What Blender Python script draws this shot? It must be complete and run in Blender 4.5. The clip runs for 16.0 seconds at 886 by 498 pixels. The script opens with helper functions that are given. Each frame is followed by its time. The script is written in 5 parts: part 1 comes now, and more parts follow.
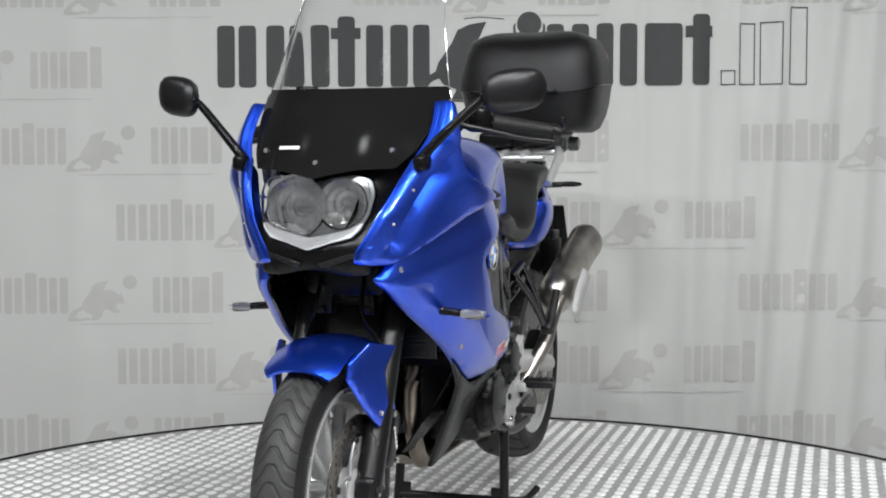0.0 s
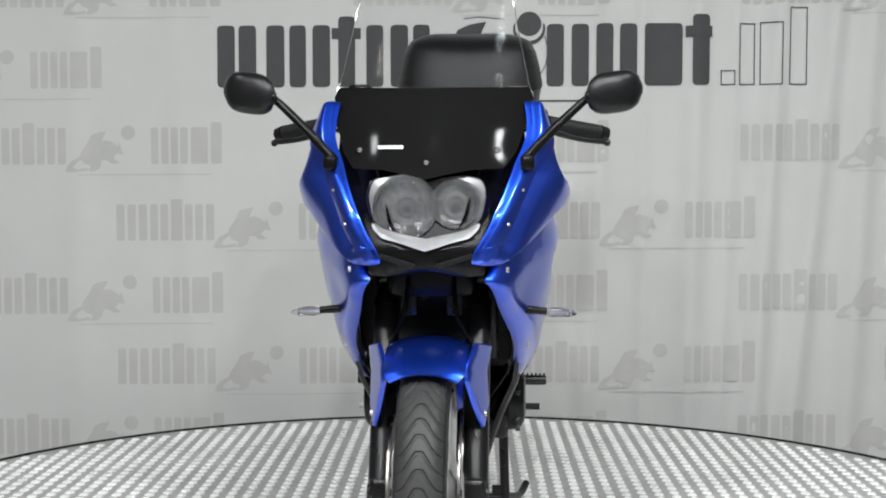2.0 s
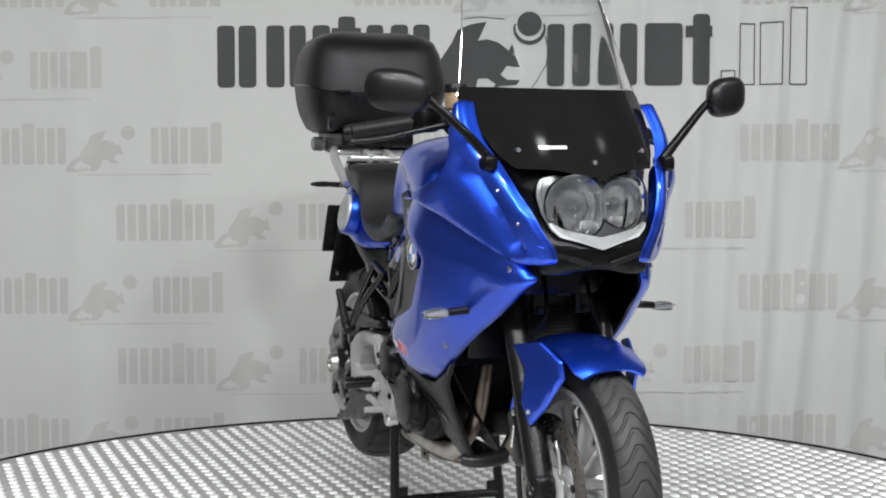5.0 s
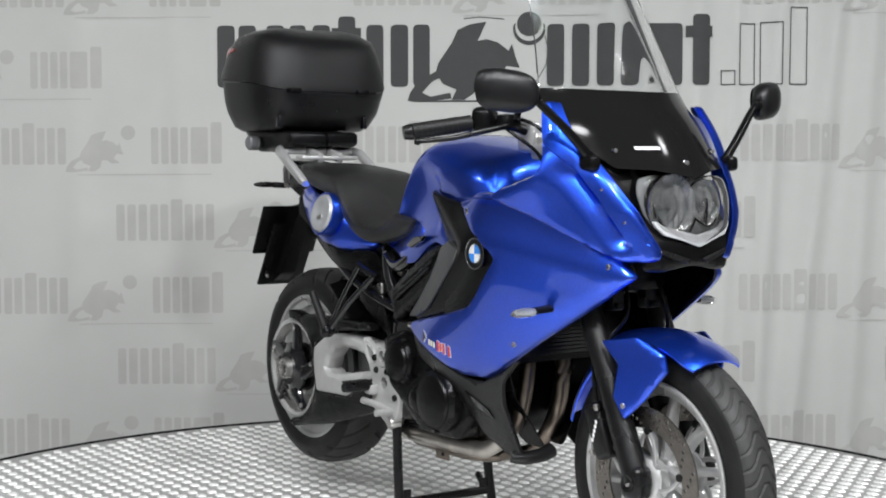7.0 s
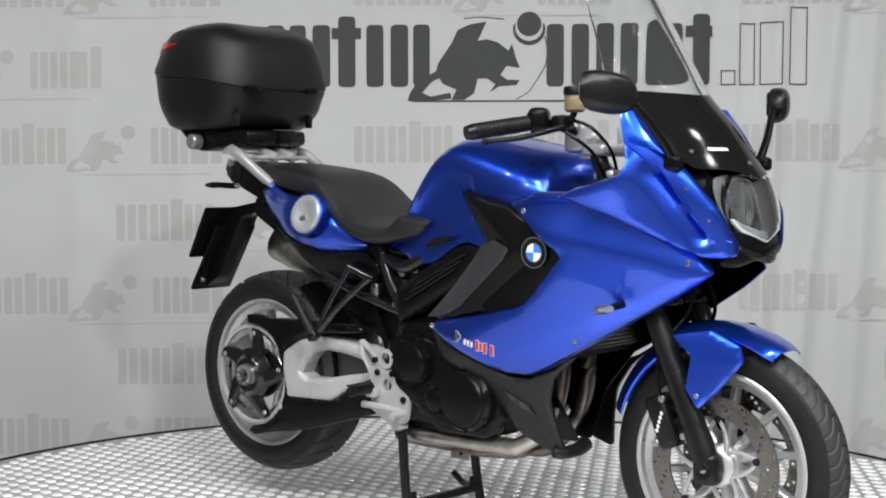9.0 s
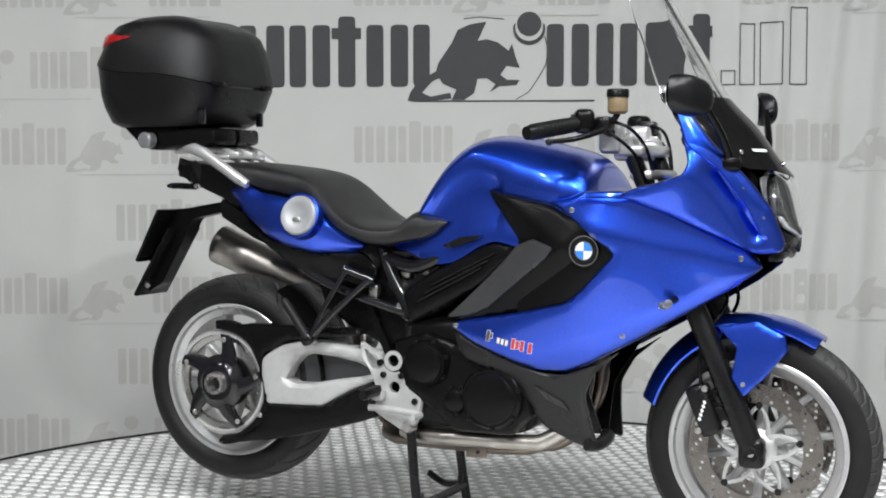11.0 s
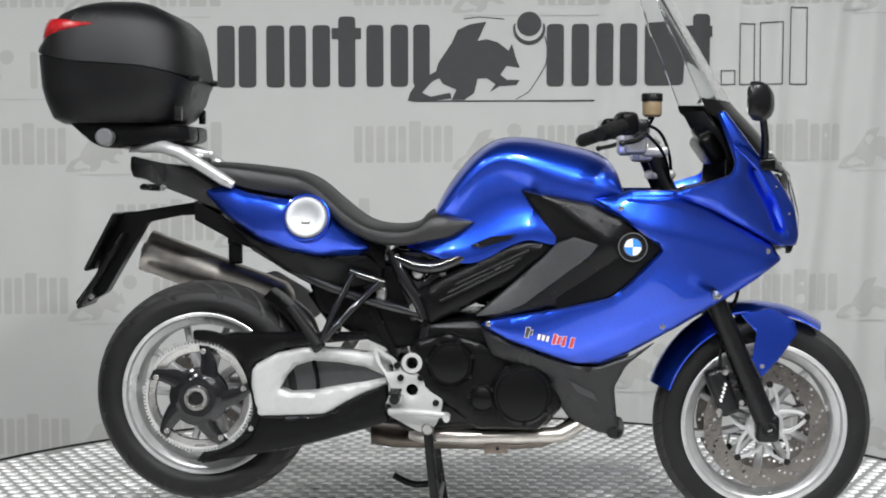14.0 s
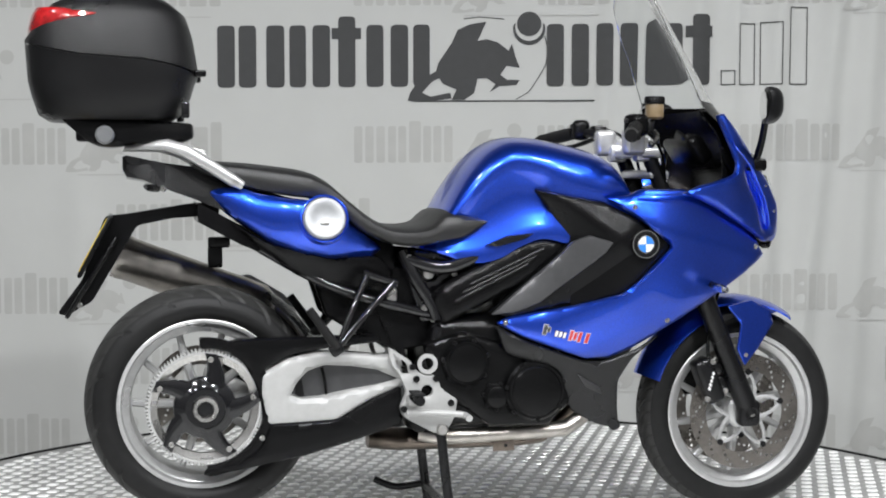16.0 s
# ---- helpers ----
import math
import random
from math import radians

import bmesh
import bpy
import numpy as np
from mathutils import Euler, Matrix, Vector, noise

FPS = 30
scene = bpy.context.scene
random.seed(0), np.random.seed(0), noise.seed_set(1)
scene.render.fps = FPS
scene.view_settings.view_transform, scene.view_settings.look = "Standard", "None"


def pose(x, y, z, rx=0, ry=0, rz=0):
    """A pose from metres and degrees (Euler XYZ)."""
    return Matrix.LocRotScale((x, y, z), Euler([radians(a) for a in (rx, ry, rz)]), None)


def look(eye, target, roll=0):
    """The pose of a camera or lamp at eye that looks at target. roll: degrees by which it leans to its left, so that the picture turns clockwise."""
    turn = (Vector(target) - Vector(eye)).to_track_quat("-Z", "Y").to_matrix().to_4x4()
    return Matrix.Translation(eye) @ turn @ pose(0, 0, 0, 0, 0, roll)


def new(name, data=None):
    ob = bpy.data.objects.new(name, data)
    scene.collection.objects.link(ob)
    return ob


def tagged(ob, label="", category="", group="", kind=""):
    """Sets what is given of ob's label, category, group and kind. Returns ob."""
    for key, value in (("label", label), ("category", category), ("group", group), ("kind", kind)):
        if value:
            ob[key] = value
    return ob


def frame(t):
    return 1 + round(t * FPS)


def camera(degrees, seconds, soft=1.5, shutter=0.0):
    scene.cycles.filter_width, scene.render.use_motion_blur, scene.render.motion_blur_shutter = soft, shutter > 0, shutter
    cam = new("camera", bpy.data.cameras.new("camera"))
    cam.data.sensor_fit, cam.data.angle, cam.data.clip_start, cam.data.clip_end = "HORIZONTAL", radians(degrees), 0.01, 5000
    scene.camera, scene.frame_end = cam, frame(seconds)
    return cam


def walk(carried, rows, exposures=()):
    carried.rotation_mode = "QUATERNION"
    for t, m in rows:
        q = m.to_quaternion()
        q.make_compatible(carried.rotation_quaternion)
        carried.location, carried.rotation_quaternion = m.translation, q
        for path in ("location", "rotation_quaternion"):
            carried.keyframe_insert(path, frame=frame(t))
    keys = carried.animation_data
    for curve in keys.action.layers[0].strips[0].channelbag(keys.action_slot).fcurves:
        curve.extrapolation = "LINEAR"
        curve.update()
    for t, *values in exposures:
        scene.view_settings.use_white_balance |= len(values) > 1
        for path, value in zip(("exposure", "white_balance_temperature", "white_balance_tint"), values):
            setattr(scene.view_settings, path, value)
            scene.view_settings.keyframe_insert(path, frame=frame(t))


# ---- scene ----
cam = camera(35.33, 16.0, soft=1.9)
EYE = pose(0, -3.7726, 0.98, 86.79, 0, 0)
walk(cam, [(0, EYE), (16, EYE)], exposures=[(0, -0.01), (16, -0.01)])

# ---- light: round ceiling lamps of a photo studio, dim room ----
from mathutils import geometry
world = bpy.data.worlds.new("studio_air")
scene.world = world
world.use_nodes = True
world.node_tree.nodes["Background"].inputs[0].default_value = (0.9, 0.95, 1.0, 1)
world.node_tree.nodes["Background"].inputs[1].default_value = 0.05
LAMPS = [(-3.3, -1.0, 26), (3.3, -1.0, 54), (-2.2, -2.9, 42), (0.0, -2.6, 66), (2.2, -2.9, 80), (-1.2, -5.0, 210), (1.2, -5.0, 220), (-3.3, -4.8, 120), (3.3, -4.8, 120)]
CEIL = 4.6


def disc_lamp(x, y, watts):
    d = bpy.data.lights.new("downlight_lamp", "AREA")
    d.shape, d.size, d.energy, d.color = "DISK", 0.44, watts, (0.985, 1.0, 1.025)
    ob = new("downlight_lamp", d)
    ob.matrix_world = look((x, y, CEIL - 0.1), (x, y, 0))
    return ob


for lx, ly, w in LAMPS:
    disc_lamp(lx, ly, w)


# ---- materials ----
def mat(name, color, rough=0.5, metal=0.0, coat=0.0, noise_scale=30.0, vary=0.12, bump=0.0, bump_scale=200.0, trans=0.0, ior=1.45, spec=0.5, rough_vary=0.08):
    m = bpy.data.materials.new(name)
    m.use_nodes = True
    nt = m.node_tree
    b = nt.nodes["Principled BSDF"]
    b.inputs["Roughness"].default_value, b.inputs["Metallic"].default_value = rough, metal
    b.inputs["Coat Weight"].default_value, b.inputs["Coat Roughness"].default_value = coat, 0.04
    b.inputs["Transmission Weight"].default_value, b.inputs["IOR"].default_value = trans, ior
    b.inputs["Specular IOR Level"].default_value = spec
    tc = nt.nodes.new("ShaderNodeTexCoord")
    n1 = nt.nodes.new("ShaderNodeTexNoise")
    n1.inputs["Scale"].default_value, n1.inputs["Detail"].default_value = noise_scale, 5
    nt.links.new(tc.outputs["Object"], n1.inputs["Vector"])
    n2 = nt.nodes.new("ShaderNodeTexNoise")
    n2.inputs["Scale"].default_value, n2.inputs["Detail"].default_value = noise_scale * 0.12, 3
    nt.links.new(tc.outputs["Object"], n2.inputs["Vector"])
    add = nt.nodes.new("ShaderNodeMath")
    add.operation = "ADD"
    nt.links.new(n1.outputs[0], add.inputs[0])
    nt.links.new(n2.outputs[0], add.inputs[1])
    ramp = nt.nodes.new("ShaderNodeMapRange")
    ramp.inputs[1].default_value, ramp.inputs[2].default_value = 0.6, 1.4
    ramp.inputs[3].default_value, ramp.inputs[4].default_value = 1 - vary, 1 + vary
    nt.links.new(add.outputs[0], ramp.inputs[0])
    mul = nt.nodes.new("ShaderNodeVectorMath")
    mul.operation = "SCALE"
    mul.inputs[0].default_value = color[:3]
    nt.links.new(ramp.outputs[0], mul.inputs["Scale"])
    nt.links.new(mul.outputs[0], b.inputs["Base Color"])
    if rough_vary:
        rr = nt.nodes.new("ShaderNodeMapRange")
        rr.inputs[1].default_value, rr.inputs[2].default_value = 0.3, 0.7
        rr.inputs[3].default_value, rr.inputs[4].default_value = max(0.0, rough - rough_vary), min(1, rough + rough_vary)
        nt.links.new(n2.outputs[0], rr.inputs[0])
        nt.links.new(rr.outputs[0], b.inputs["Roughness"])
    if bump:
        n3 = nt.nodes.new("ShaderNodeTexNoise")
        n3.inputs["Scale"].default_value, n3.inputs["Detail"].default_value = bump_scale, 3
        nt.links.new(tc.outputs["Object"], n3.inputs["Vector"])
        bp = nt.nodes.new("ShaderNodeBump")
        bp.inputs["Strength"].default_value, bp.inputs["Distance"].default_value = bump, 0.002
        nt.links.new(n3.outputs[0], bp.inputs["Height"])
        nt.links.new(bp.outputs[0], b.inputs["Normal"])
    return m


BLUE = mat("blue_metallic_paint", (0.018, 0.088, 0.74), 0.29, 0.93, 1.0, 1500, 0.14, rough_vary=0)
BLACK_PLASTIC = mat("satin_black_plastic", (0.004, 0.004, 0.0043), 0.22, 0, 0, 60, 0.2, 0.2, 900, spec=0.24)
CASE_BLACK = mat("grained_black_plastic", (0.008, 0.008, 0.0085), 0.34, 0, 0, 60, 0.15, 0.3, 1300, spec=0.36)
MIRROR_BLACK = mat("polished_black_plastic", (0.006, 0.006, 0.0065), 0.36, 0, 0.0, 60, 0.15, rough_vary=0.04)
DUCT_BLACK = mat("semi_gloss_black_moulding", (0.005, 0.005, 0.0054), 0.22, 0, 0, 60, 0.2, 0.15, 700, spec=0.24)
GREY_PLASTIC = mat("matt_anthracite_plastic", (0.01, 0.01, 0.0105), 0.31, 0.0, 0, 60, 0.15, 0.2, 1200)
# graphite tone: sheen on the duct arm, shade inside the swingarm hollow
SHEEN_SHADE_GREY = mat("satin_graphite_sheen_and_shade", (0.11, 0.11, 0.113), 0.36, 0.7, 0, 60, 0.1, 0.1, 900)
GLOSS_BLACK = mat("gloss_black_paint", (0.006, 0.006, 0.007), 0.12, 0, 0.6, 40, 0.2, rough_vary=0.04)
BLACK_METAL = mat("black_coated_metal", (0.006, 0.006, 0.0065), 0.3, 0.1, 0, 50, 0.25, 0.2, 500)
ENGINE_BLACK = mat("dusty_black_engine_casting", (0.004, 0.004, 0.0042), 0.2, 0.0, 0, 40, 0.35, 0.35, 260, spec=0.26)
RUBBER = mat("tyre_rubber", (0.011, 0.011, 0.011), 0.5, 0, 0, 45, 0.3, 0.3, 300, spec=0.3)
TREAD_RUBBER = mat("dusty_tread_rubber", (0.03, 0.03, 0.029), 0.5, 0, 0, 45, 0.3, 0.3, 300, spec=0.4)
VINYL = mat("black_seat_vinyl", (0.009, 0.009, 0.009), 0.4, 0, 0, 50, 0.15, 0.4, 1100, spec=0.8)
ALLOY = mat("silver_painted_alloy", (0.58, 0.58, 0.575), 0.32, 0.6, 0.3, 60, 0.1, rough_vary=0.06)
SWING_SILVER = mat("satin_silver_casting", (0.47, 0.47, 0.46), 0.5, 0.25, 0.0, 60, 0.08, 0.1, 300)
STEEL = mat("brushed_steel", (0.56, 0.55, 0.53), 0.3, 1.0, 0, 120, 0.2, 0.1, 400)
DISC_STEEL = mat("worn_brake_steel", (0.26, 0.24, 0.22), 0.3, 1.0, 0, 90, 0.2, 0.1, 500)
TITAN = mat("browned_exhaust_steel", (0.52, 0.49, 0.45), 0.34, 1.0, 0, 25, 0.35, 0.1, 300)
DARK_PIPE = mat("dark_brown_header_steel", (0.22, 0.185, 0.155), 0.4, 1.0, 0, 25, 0.4, 0.1, 300)
BEZEL = mat("grey_lamp_bezel", (0.2, 0.205, 0.21), 0.26, 0.3, 0.2, 60, 0.08)
CHROME = mat("polished_chrome", (0.85, 0.85, 0.84), 0.09, 1.0, 0, 40, 0.04, rough_vary=0.03)
WHITE_PLASTIC = mat("pale_silver_cap_paint", (0.43, 0.44, 0.45), 0.42, 0.4, 0.2, 60, 0.05)
LIGHT_GREY = mat("light_grey_trim", (0.52, 0.53, 0.54), 0.35, 0.0, 0.3, 60, 0.05)
RED_LENS = mat("red_reflector_plastic", (0.4, 0.008, 0.01), 0.2, 0, 0.8, 70, 0.75, 0.9, 110)
YELLOW = mat("yellow_plate", (0.75, 0.5, 0.03), 0.4, 0, 0, 60, 0.08)
CLEAR = mat("clear_screen_plastic", (0.93, 0.94, 0.94), 0.02, 0, 0, 20, 0.01, trans=1.0, ior=1.07, rough_vary=0)
LENS = mat("clear_lamp_plastic", (0.98, 0.98, 0.98), 0.03, 0, 0, 20, 0.01, trans=1.0, ior=1.15, rough_vary=0)
SMOKE = mat("black_smoked_screen", (0.008, 0.008, 0.0078), 0.09, 0, 0, 20, 0.1, rough_vary=0.01, spec=0.09)
LAMP_SILVER = mat("vapour_plated_reflector", (0.6, 0.61, 0.62), 0.16, 0.8, 0, 120, 0.15, 0.8, 70)
BRASS = mat("tinted_reservoir_plastic", (0.22, 0.16, 0.09), 0.25, 0, 0.3, 40, 0.3)
INK_DARK = mat("dark_print_ink", (0.055, 0.056, 0.056), 0.75, 0, 0, 30, 0.08)
INK_FADED = mat("faded_print_ink", (0.45, 0.45, 0.43), 0.8, 0, 0, 14, 0.07)
BADGE_BLUE = mat("badge_blue_enamel", (0.05, 0.25, 0.75), 0.2, 0, 0.8, 40, 0.05)
BADGE_WHITE = mat("white_enamel", (0.85, 0.85, 0.85), 0.2, 0, 0.8, 40, 0.04)
RED_INK = mat("red_sticker", (0.6, 0.03, 0.03), 0.35, 0, 0.4, 40, 0.08)
TREAD = mat("worn_aluminium_tread_plate", (0.95, 0.95, 0.93), 0.32, 0.25, 0, 35, 0.18, 0.2, 400, rough_vary=0.1)
PLATE = mat("dull_aluminium_plate", (0.43, 0.43, 0.42), 0.5, 0.4, 0, 25, 0.25, 0.2, 300, rough_vary=0.1)
BANNER = mat("off_white_banner_cloth", (0.53, 0.535, 0.515), 0.75, 0, 0, 6, 0.035, 0.15, 700)
PAINT_WALL = mat("dark_grey_wall_paint", (0.13, 0.13, 0.13), 0.8, 0, 0, 12, 0.05, 0.1, 300)
CEIL_PAINT = mat("dark_ceiling_paint", (0.14, 0.14, 0.14), 0.8, 0, 0, 12, 0.05)
FLOOR_MAT = mat("grey_concrete_floor", (0.12, 0.12, 0.118), 0.55, 0, 0, 5, 0.15, 0.2, 150)
GLOW = bpy.data.materials.new("lit_diffuser")
GLOW.use_nodes = True
GLOW.node_tree.nodes["Principled BSDF"].inputs["Emission Color"].default_value = (1, 0.985, 0.96, 1)
GLOW.node_tree.nodes["Principled BSDF"].inputs["Emission Strength"].default_value = 14.0


# ---- mesh helpers ----
def mesh_of(name, bm, material, smooth=True):
    me = bpy.data.meshes.new(name)
    bmesh.ops.recalc_face_normals(bm, faces=bm.faces)
    bm.to_mesh(me)
    bm.free()
    if material:
        me.materials.append(material)
    if smooth:
        for p in me.polygons:
            p.use_smooth = True
        me.set_sharp_from_angle(angle=radians(38))
    return me


def part(name, bm, material, parent=None, label="", smooth=True):
    ob = new(name, mesh_of(name, bm, material, smooth))
    ob.parent = parent
    if label:
        tagged(ob, label)
    return ob


def merged(*bms):
    out = bmesh.new()
    for b in bms:
        me = bpy.data.meshes.new("tmp")
        b.to_mesh(me)
        b.free()
        out.from_mesh(me)
        bpy.data.meshes.remove(me)
    return out


def moved(bm, m):
    bm.transform(m)
    return bm


def box(cx, cy, cz, sx, sy, sz, bevel=0.004, seg=2, turn=None):
    bm = bmesh.new()
    bmesh.ops.create_cube(bm, size=1)
    bm.transform(Matrix.Diagonal((sx, sy, sz, 1)))
    if bevel:
        bmesh.ops.bevel(bm, geom=bm.edges[:], offset=min(bevel, 0.45 * min(sx, sy, sz)), segments=seg, profile=0.5, affect="EDGES")
    if turn is not None:
        bm.transform(turn)
    bm.transform(Matrix.Translation((cx, cy, cz)))
    return bm


def tube(pts, r, n=12, r_end=None, closed=False):
    """A round bar along a smooth line through pts."""
    bm = bmesh.new()
    P = [Vector(p) for p in pts]
    if len(P) > 2:
        S = []
        for i in range(len(P) - 1):
            a, b, c, d = P[max(i - 1, 0)], P[i], P[i + 1], P[min(i + 2, len(P) - 1)]
            for k in range(6):
                t = k / 6
                S.append(0.5 * (2 * b + (c - a) * t + (2 * a - 5 * b + 4 * c - d) * t * t + (3 * b - a - 3 * c + d) * t ** 3))
        S.append(P[-1])
    else:
        S = P
    rings = []
    for i, p in enumerate(S):
        d = (S[min(i + 1, len(S) - 1)] - S[max(i - 1, 0)]).normalized()
        q = d.to_track_quat("Z", "Y")
        rr = r if r_end is None else r + (r_end - r) * i / (len(S) - 1)
        rings.append([bm.verts.new(p + q @ Vector((rr * math.cos(2 * math.pi * k / n), rr * math.sin(2 * math.pi * k / n), 0))) for k in range(n)])
    for a, b in zip(rings, rings[1:]):
        for k in range(n):
            bm.faces.new((a[k], a[(k + 1) % n], b[(k + 1) % n], b[k]))
    bm.faces.new(rings[0])
    bm.faces.new(list(reversed(rings[-1])))
    return bm


def lathe(profile, n=48, closed=False):
    """Turned about the y axis: profile of (radius, y)."""
    bm = bmesh.new()
    rings = []
    for r, y in profile:
        rings.append([bm.verts.new((r * math.cos(2 * math.pi * k / n), y, r * math.sin(2 * math.pi * k / n))) for k in range(n)])
    pairs = list(zip(rings, rings[1:])) + ([(rings[-1], rings[0])] if closed else [])
    for a, b in pairs:
        for k in range(n):
            bm.faces.new((a[k], a[(k + 1) % n], b[(k + 1) % n], b[k]))
    if not closed:
        if profile[0][0] > 1e-4:
            bm.faces.new(rings[0])
        if profile[-1][0] > 1e-4:
            bm.faces.new(list(reversed(rings[-1])))
    bmesh.ops.remove_doubles(bm, verts=bm.verts, dist=1e-6)
    return bm


def inside(p, poly):
    x, y = p
    hit, j = False, len(poly) - 1
    for i in range(len(poly)):
        xi, yi = poly[i]
        xj, yj = poly[j]
        if (yi > y) != (yj > y) and x < (xj - xi) * (y - yi) / (yj - yi) + xi:
            hit = not hit
        j = i
    return hit


def rounded(poly, r=0.012, n=3):
    """A polygon with its corners rounded off."""
    out = []
    m = len(poly)
    for i in range(m):
        a, b, c = (Vector(poly[(i + k) % m]) for k in (-1, 0, 1))
        ra = min(r, 0.45 * (a - b).length, 0.45 * (c - b).length)
        s, e = b + (a - b).normalized() * ra, b + (c - b).normalized() * ra
        for k in range(n + 1):
            t = k / n
            out.append(tuple((1 - t) ** 2 * s + 2 * t * (1 - t) * b + t * t * e))
    return out


def dense(poly, step):
    out = []
    for i in range(len(poly)):
        a, b = Vector(poly[i]), Vector(poly[(i + 1) % len(poly)])
        k = max(1, int((b - a).length / step))
        out += [tuple(a + (b - a) * (j / k)) for j in range(k)]
    return out


def edge_gap(p, loop):
    q = np.array(loop)
    d = np.roll(q, -1, 0) - q
    w = np.array(p) - q
    t = np.clip((w * d).sum(1) / np.maximum((d * d).sum(1), 1e-12), 0, 1)
    return float(np.sqrt(((w - t[:, None] * d) ** 2).sum(1).min()))


def sheet(outline, width, thick=0.006, side=-1, step=0.018, round_off=0.006, holes=(), soft=0.014, corner=0.012, flat=False):
    """A shell over a side outline (x, z): its outer face lies at y = side * width(x, z), edges rolled in by round_off, and it is thick inwards."""
    loop = dense(rounded(list(outline), corner) if corner else list(outline), step)
    hs = [dense(list(h), step) for h in holes]
    pts = [Vector(p) for p in loop]
    edges = [(i, (i + 1) % len(loop)) for i in range(len(loop))]
    for h in hs:
        o = len(pts)
        pts += [Vector(p) for p in h]
        edges += [(o + i, o + (i + 1) % len(h)) for i in range(len(h))]
    nb = len(pts)
    xs, zs = [p[0] for p in loop], [p[1] for p in loop]
    if not flat:
        zrow, k = min(zs) + step * 0.5, 0
        while zrow < max(zs):
            xx = min(xs) + step * (0.5 if k % 2 else 0.0)
            while xx < max(xs):
                if inside((xx, zrow), loop) and not any(inside((xx, zrow), h) for h in hs):
                    if min(edge_gap((xx, zrow), l) for l in [loop] + hs) > step * 0.4:
                        pts.append(Vector((xx, zrow)))
                xx += step
            zrow += step * 0.87
            k += 1
        for f in (0.35,):
            ring = []
            for i in range(len(loop)):
                a, b, c = Vector(loop[i - 1]), Vector(loop[i]), Vector(loop[(i + 1) % len(loop)])
                t = (c - a).normalized()
                for s in (1, -1):
                    q = b + s * Vector((-t.y, t.x)) * soft * f
                    if inside(q, loop) and not any(inside(q, h) for h in hs) and edge_gap(q, loop) > soft * f * 0.8:
                        ring.append(q)
            pts += ring
    V, E_, F_, *rest = geometry.delaunay_2d_cdt(pts, edges, [], 0, 1e-6)
    bm = bmesh.new()
    out, inn = [], []
    for v in V:
        g = min(edge_gap(v, l) for l in [loop] + hs)
        roll = 0.0 if g >= soft else round_off * (1 - math.sqrt(max(0.0, 1 - (1 - g / soft) ** 2)))
        w = width(v.x, v.y)
        out.append(bm.verts.new((v.x, side * (w - roll), v.y)))
        inn.append(bm.verts.new((v.x, side * (w - round_off - thick), v.y)))
    count = {}
    for f in F_:
        c = sum((V[i] for i in f), Vector((0, 0))) / len(f)
        if not inside(c, loop) or any(inside(c, h) for h in hs):
            continue
        bm.faces.new([out[i] for i in f])
        bm.faces.new([inn[i] for i in reversed(f)])
        for i, j in zip(f, list(f[1:]) + [f[0]]):
            e = (min(i, j), max(i, j))
            count[e] = count.get(e, 0) + 1
    for (i, j), c in count.items():
        if c == 1:
            try:
                bm.faces.new((out[i], out[j], inn[j], inn[i]))
            except ValueError:
                pass
    bmesh.ops.delete(bm, geom=[v for v in bm.verts if not v.link_faces], context="VERTS")
    return bm


def spread(samples, smooth=2e-3):
    """A smooth half-width over the side plane through sampled (x, z, width): a thin plate."""
    S = np.array(samples)
    n = len(S)
    d = np.hypot(S[:, None, 0] - S[None, :, 0], S[:, None, 1] - S[None, :, 1])
    K = np.where(d > 0, d * d * np.log(np.maximum(d, 1e-9)), 0) + np.eye(n) * smooth
    Q = np.c_[np.ones(n), S[:, :2]]
    A = np.block([[K, Q], [Q.T, np.zeros((3, 3))]])
    c = np.linalg.solve(A, np.r_[S[:, 2], 0, 0, 0])

    def at(x, z):
        r = np.hypot(S[:, 0] - x, S[:, 1] - z)
        k = np.where(r > 0, r * r * np.log(np.maximum(r, 1e-9)), 0)
        return float(k @ c[:n] + c[n] + c[n + 1] * x + c[n + 2] * z)
    return at


def curve(keys):
    """A smooth value through (x, value) keys."""
    ks = sorted(keys)

    def at(x):
        if x <= ks[0][0]:
            return ks[0][1]
        if x >= ks[-1][0]:
            return ks[-1][1]
        i = max(j for j in range(len(ks) - 1) if ks[j][0] <= x)
        (x0, a), (x1, b) = ks[i], ks[i + 1]
        sl = lambda j: (ks[min(j + 1, len(ks) - 1)][1] - ks[max(j - 1, 0)][1]) / (ks[min(j + 1, len(ks) - 1)][0] - ks[max(j - 1, 0)][0])
        h = x1 - x0
        t = (x - x0) / h
        return (2 * t ** 3 - 3 * t * t + 1) * a + (t ** 3 - 2 * t * t + t) * h * sl(i) + (3 * t * t - 2 * t ** 3) * b + (t ** 3 - t * t) * h * sl(i + 1)
    return at


def loft(rings, closed=True, caps=True):
    bm = bmesh.new()
    R = [[bm.verts.new(p) for p in r] for r in rings]
    n = len(R[0])
    for a, b in zip(R, R[1:]):
        for k in range(n if closed else n - 1):
            bm.faces.new((a[k], a[(k + 1) % n], b[(k + 1) % n], b[k]))
    if caps and closed:
        bm.faces.new(R[0])
        bm.faces.new(list(reversed(R[-1])))
    return bm


def circle2(cx, cz, r, n=20, start=0.0):
    return [(cx + r * math.cos(start + 2 * math.pi * k / n), cz + r * math.sin(start + 2 * math.pi * k / n)) for k in range(n)]


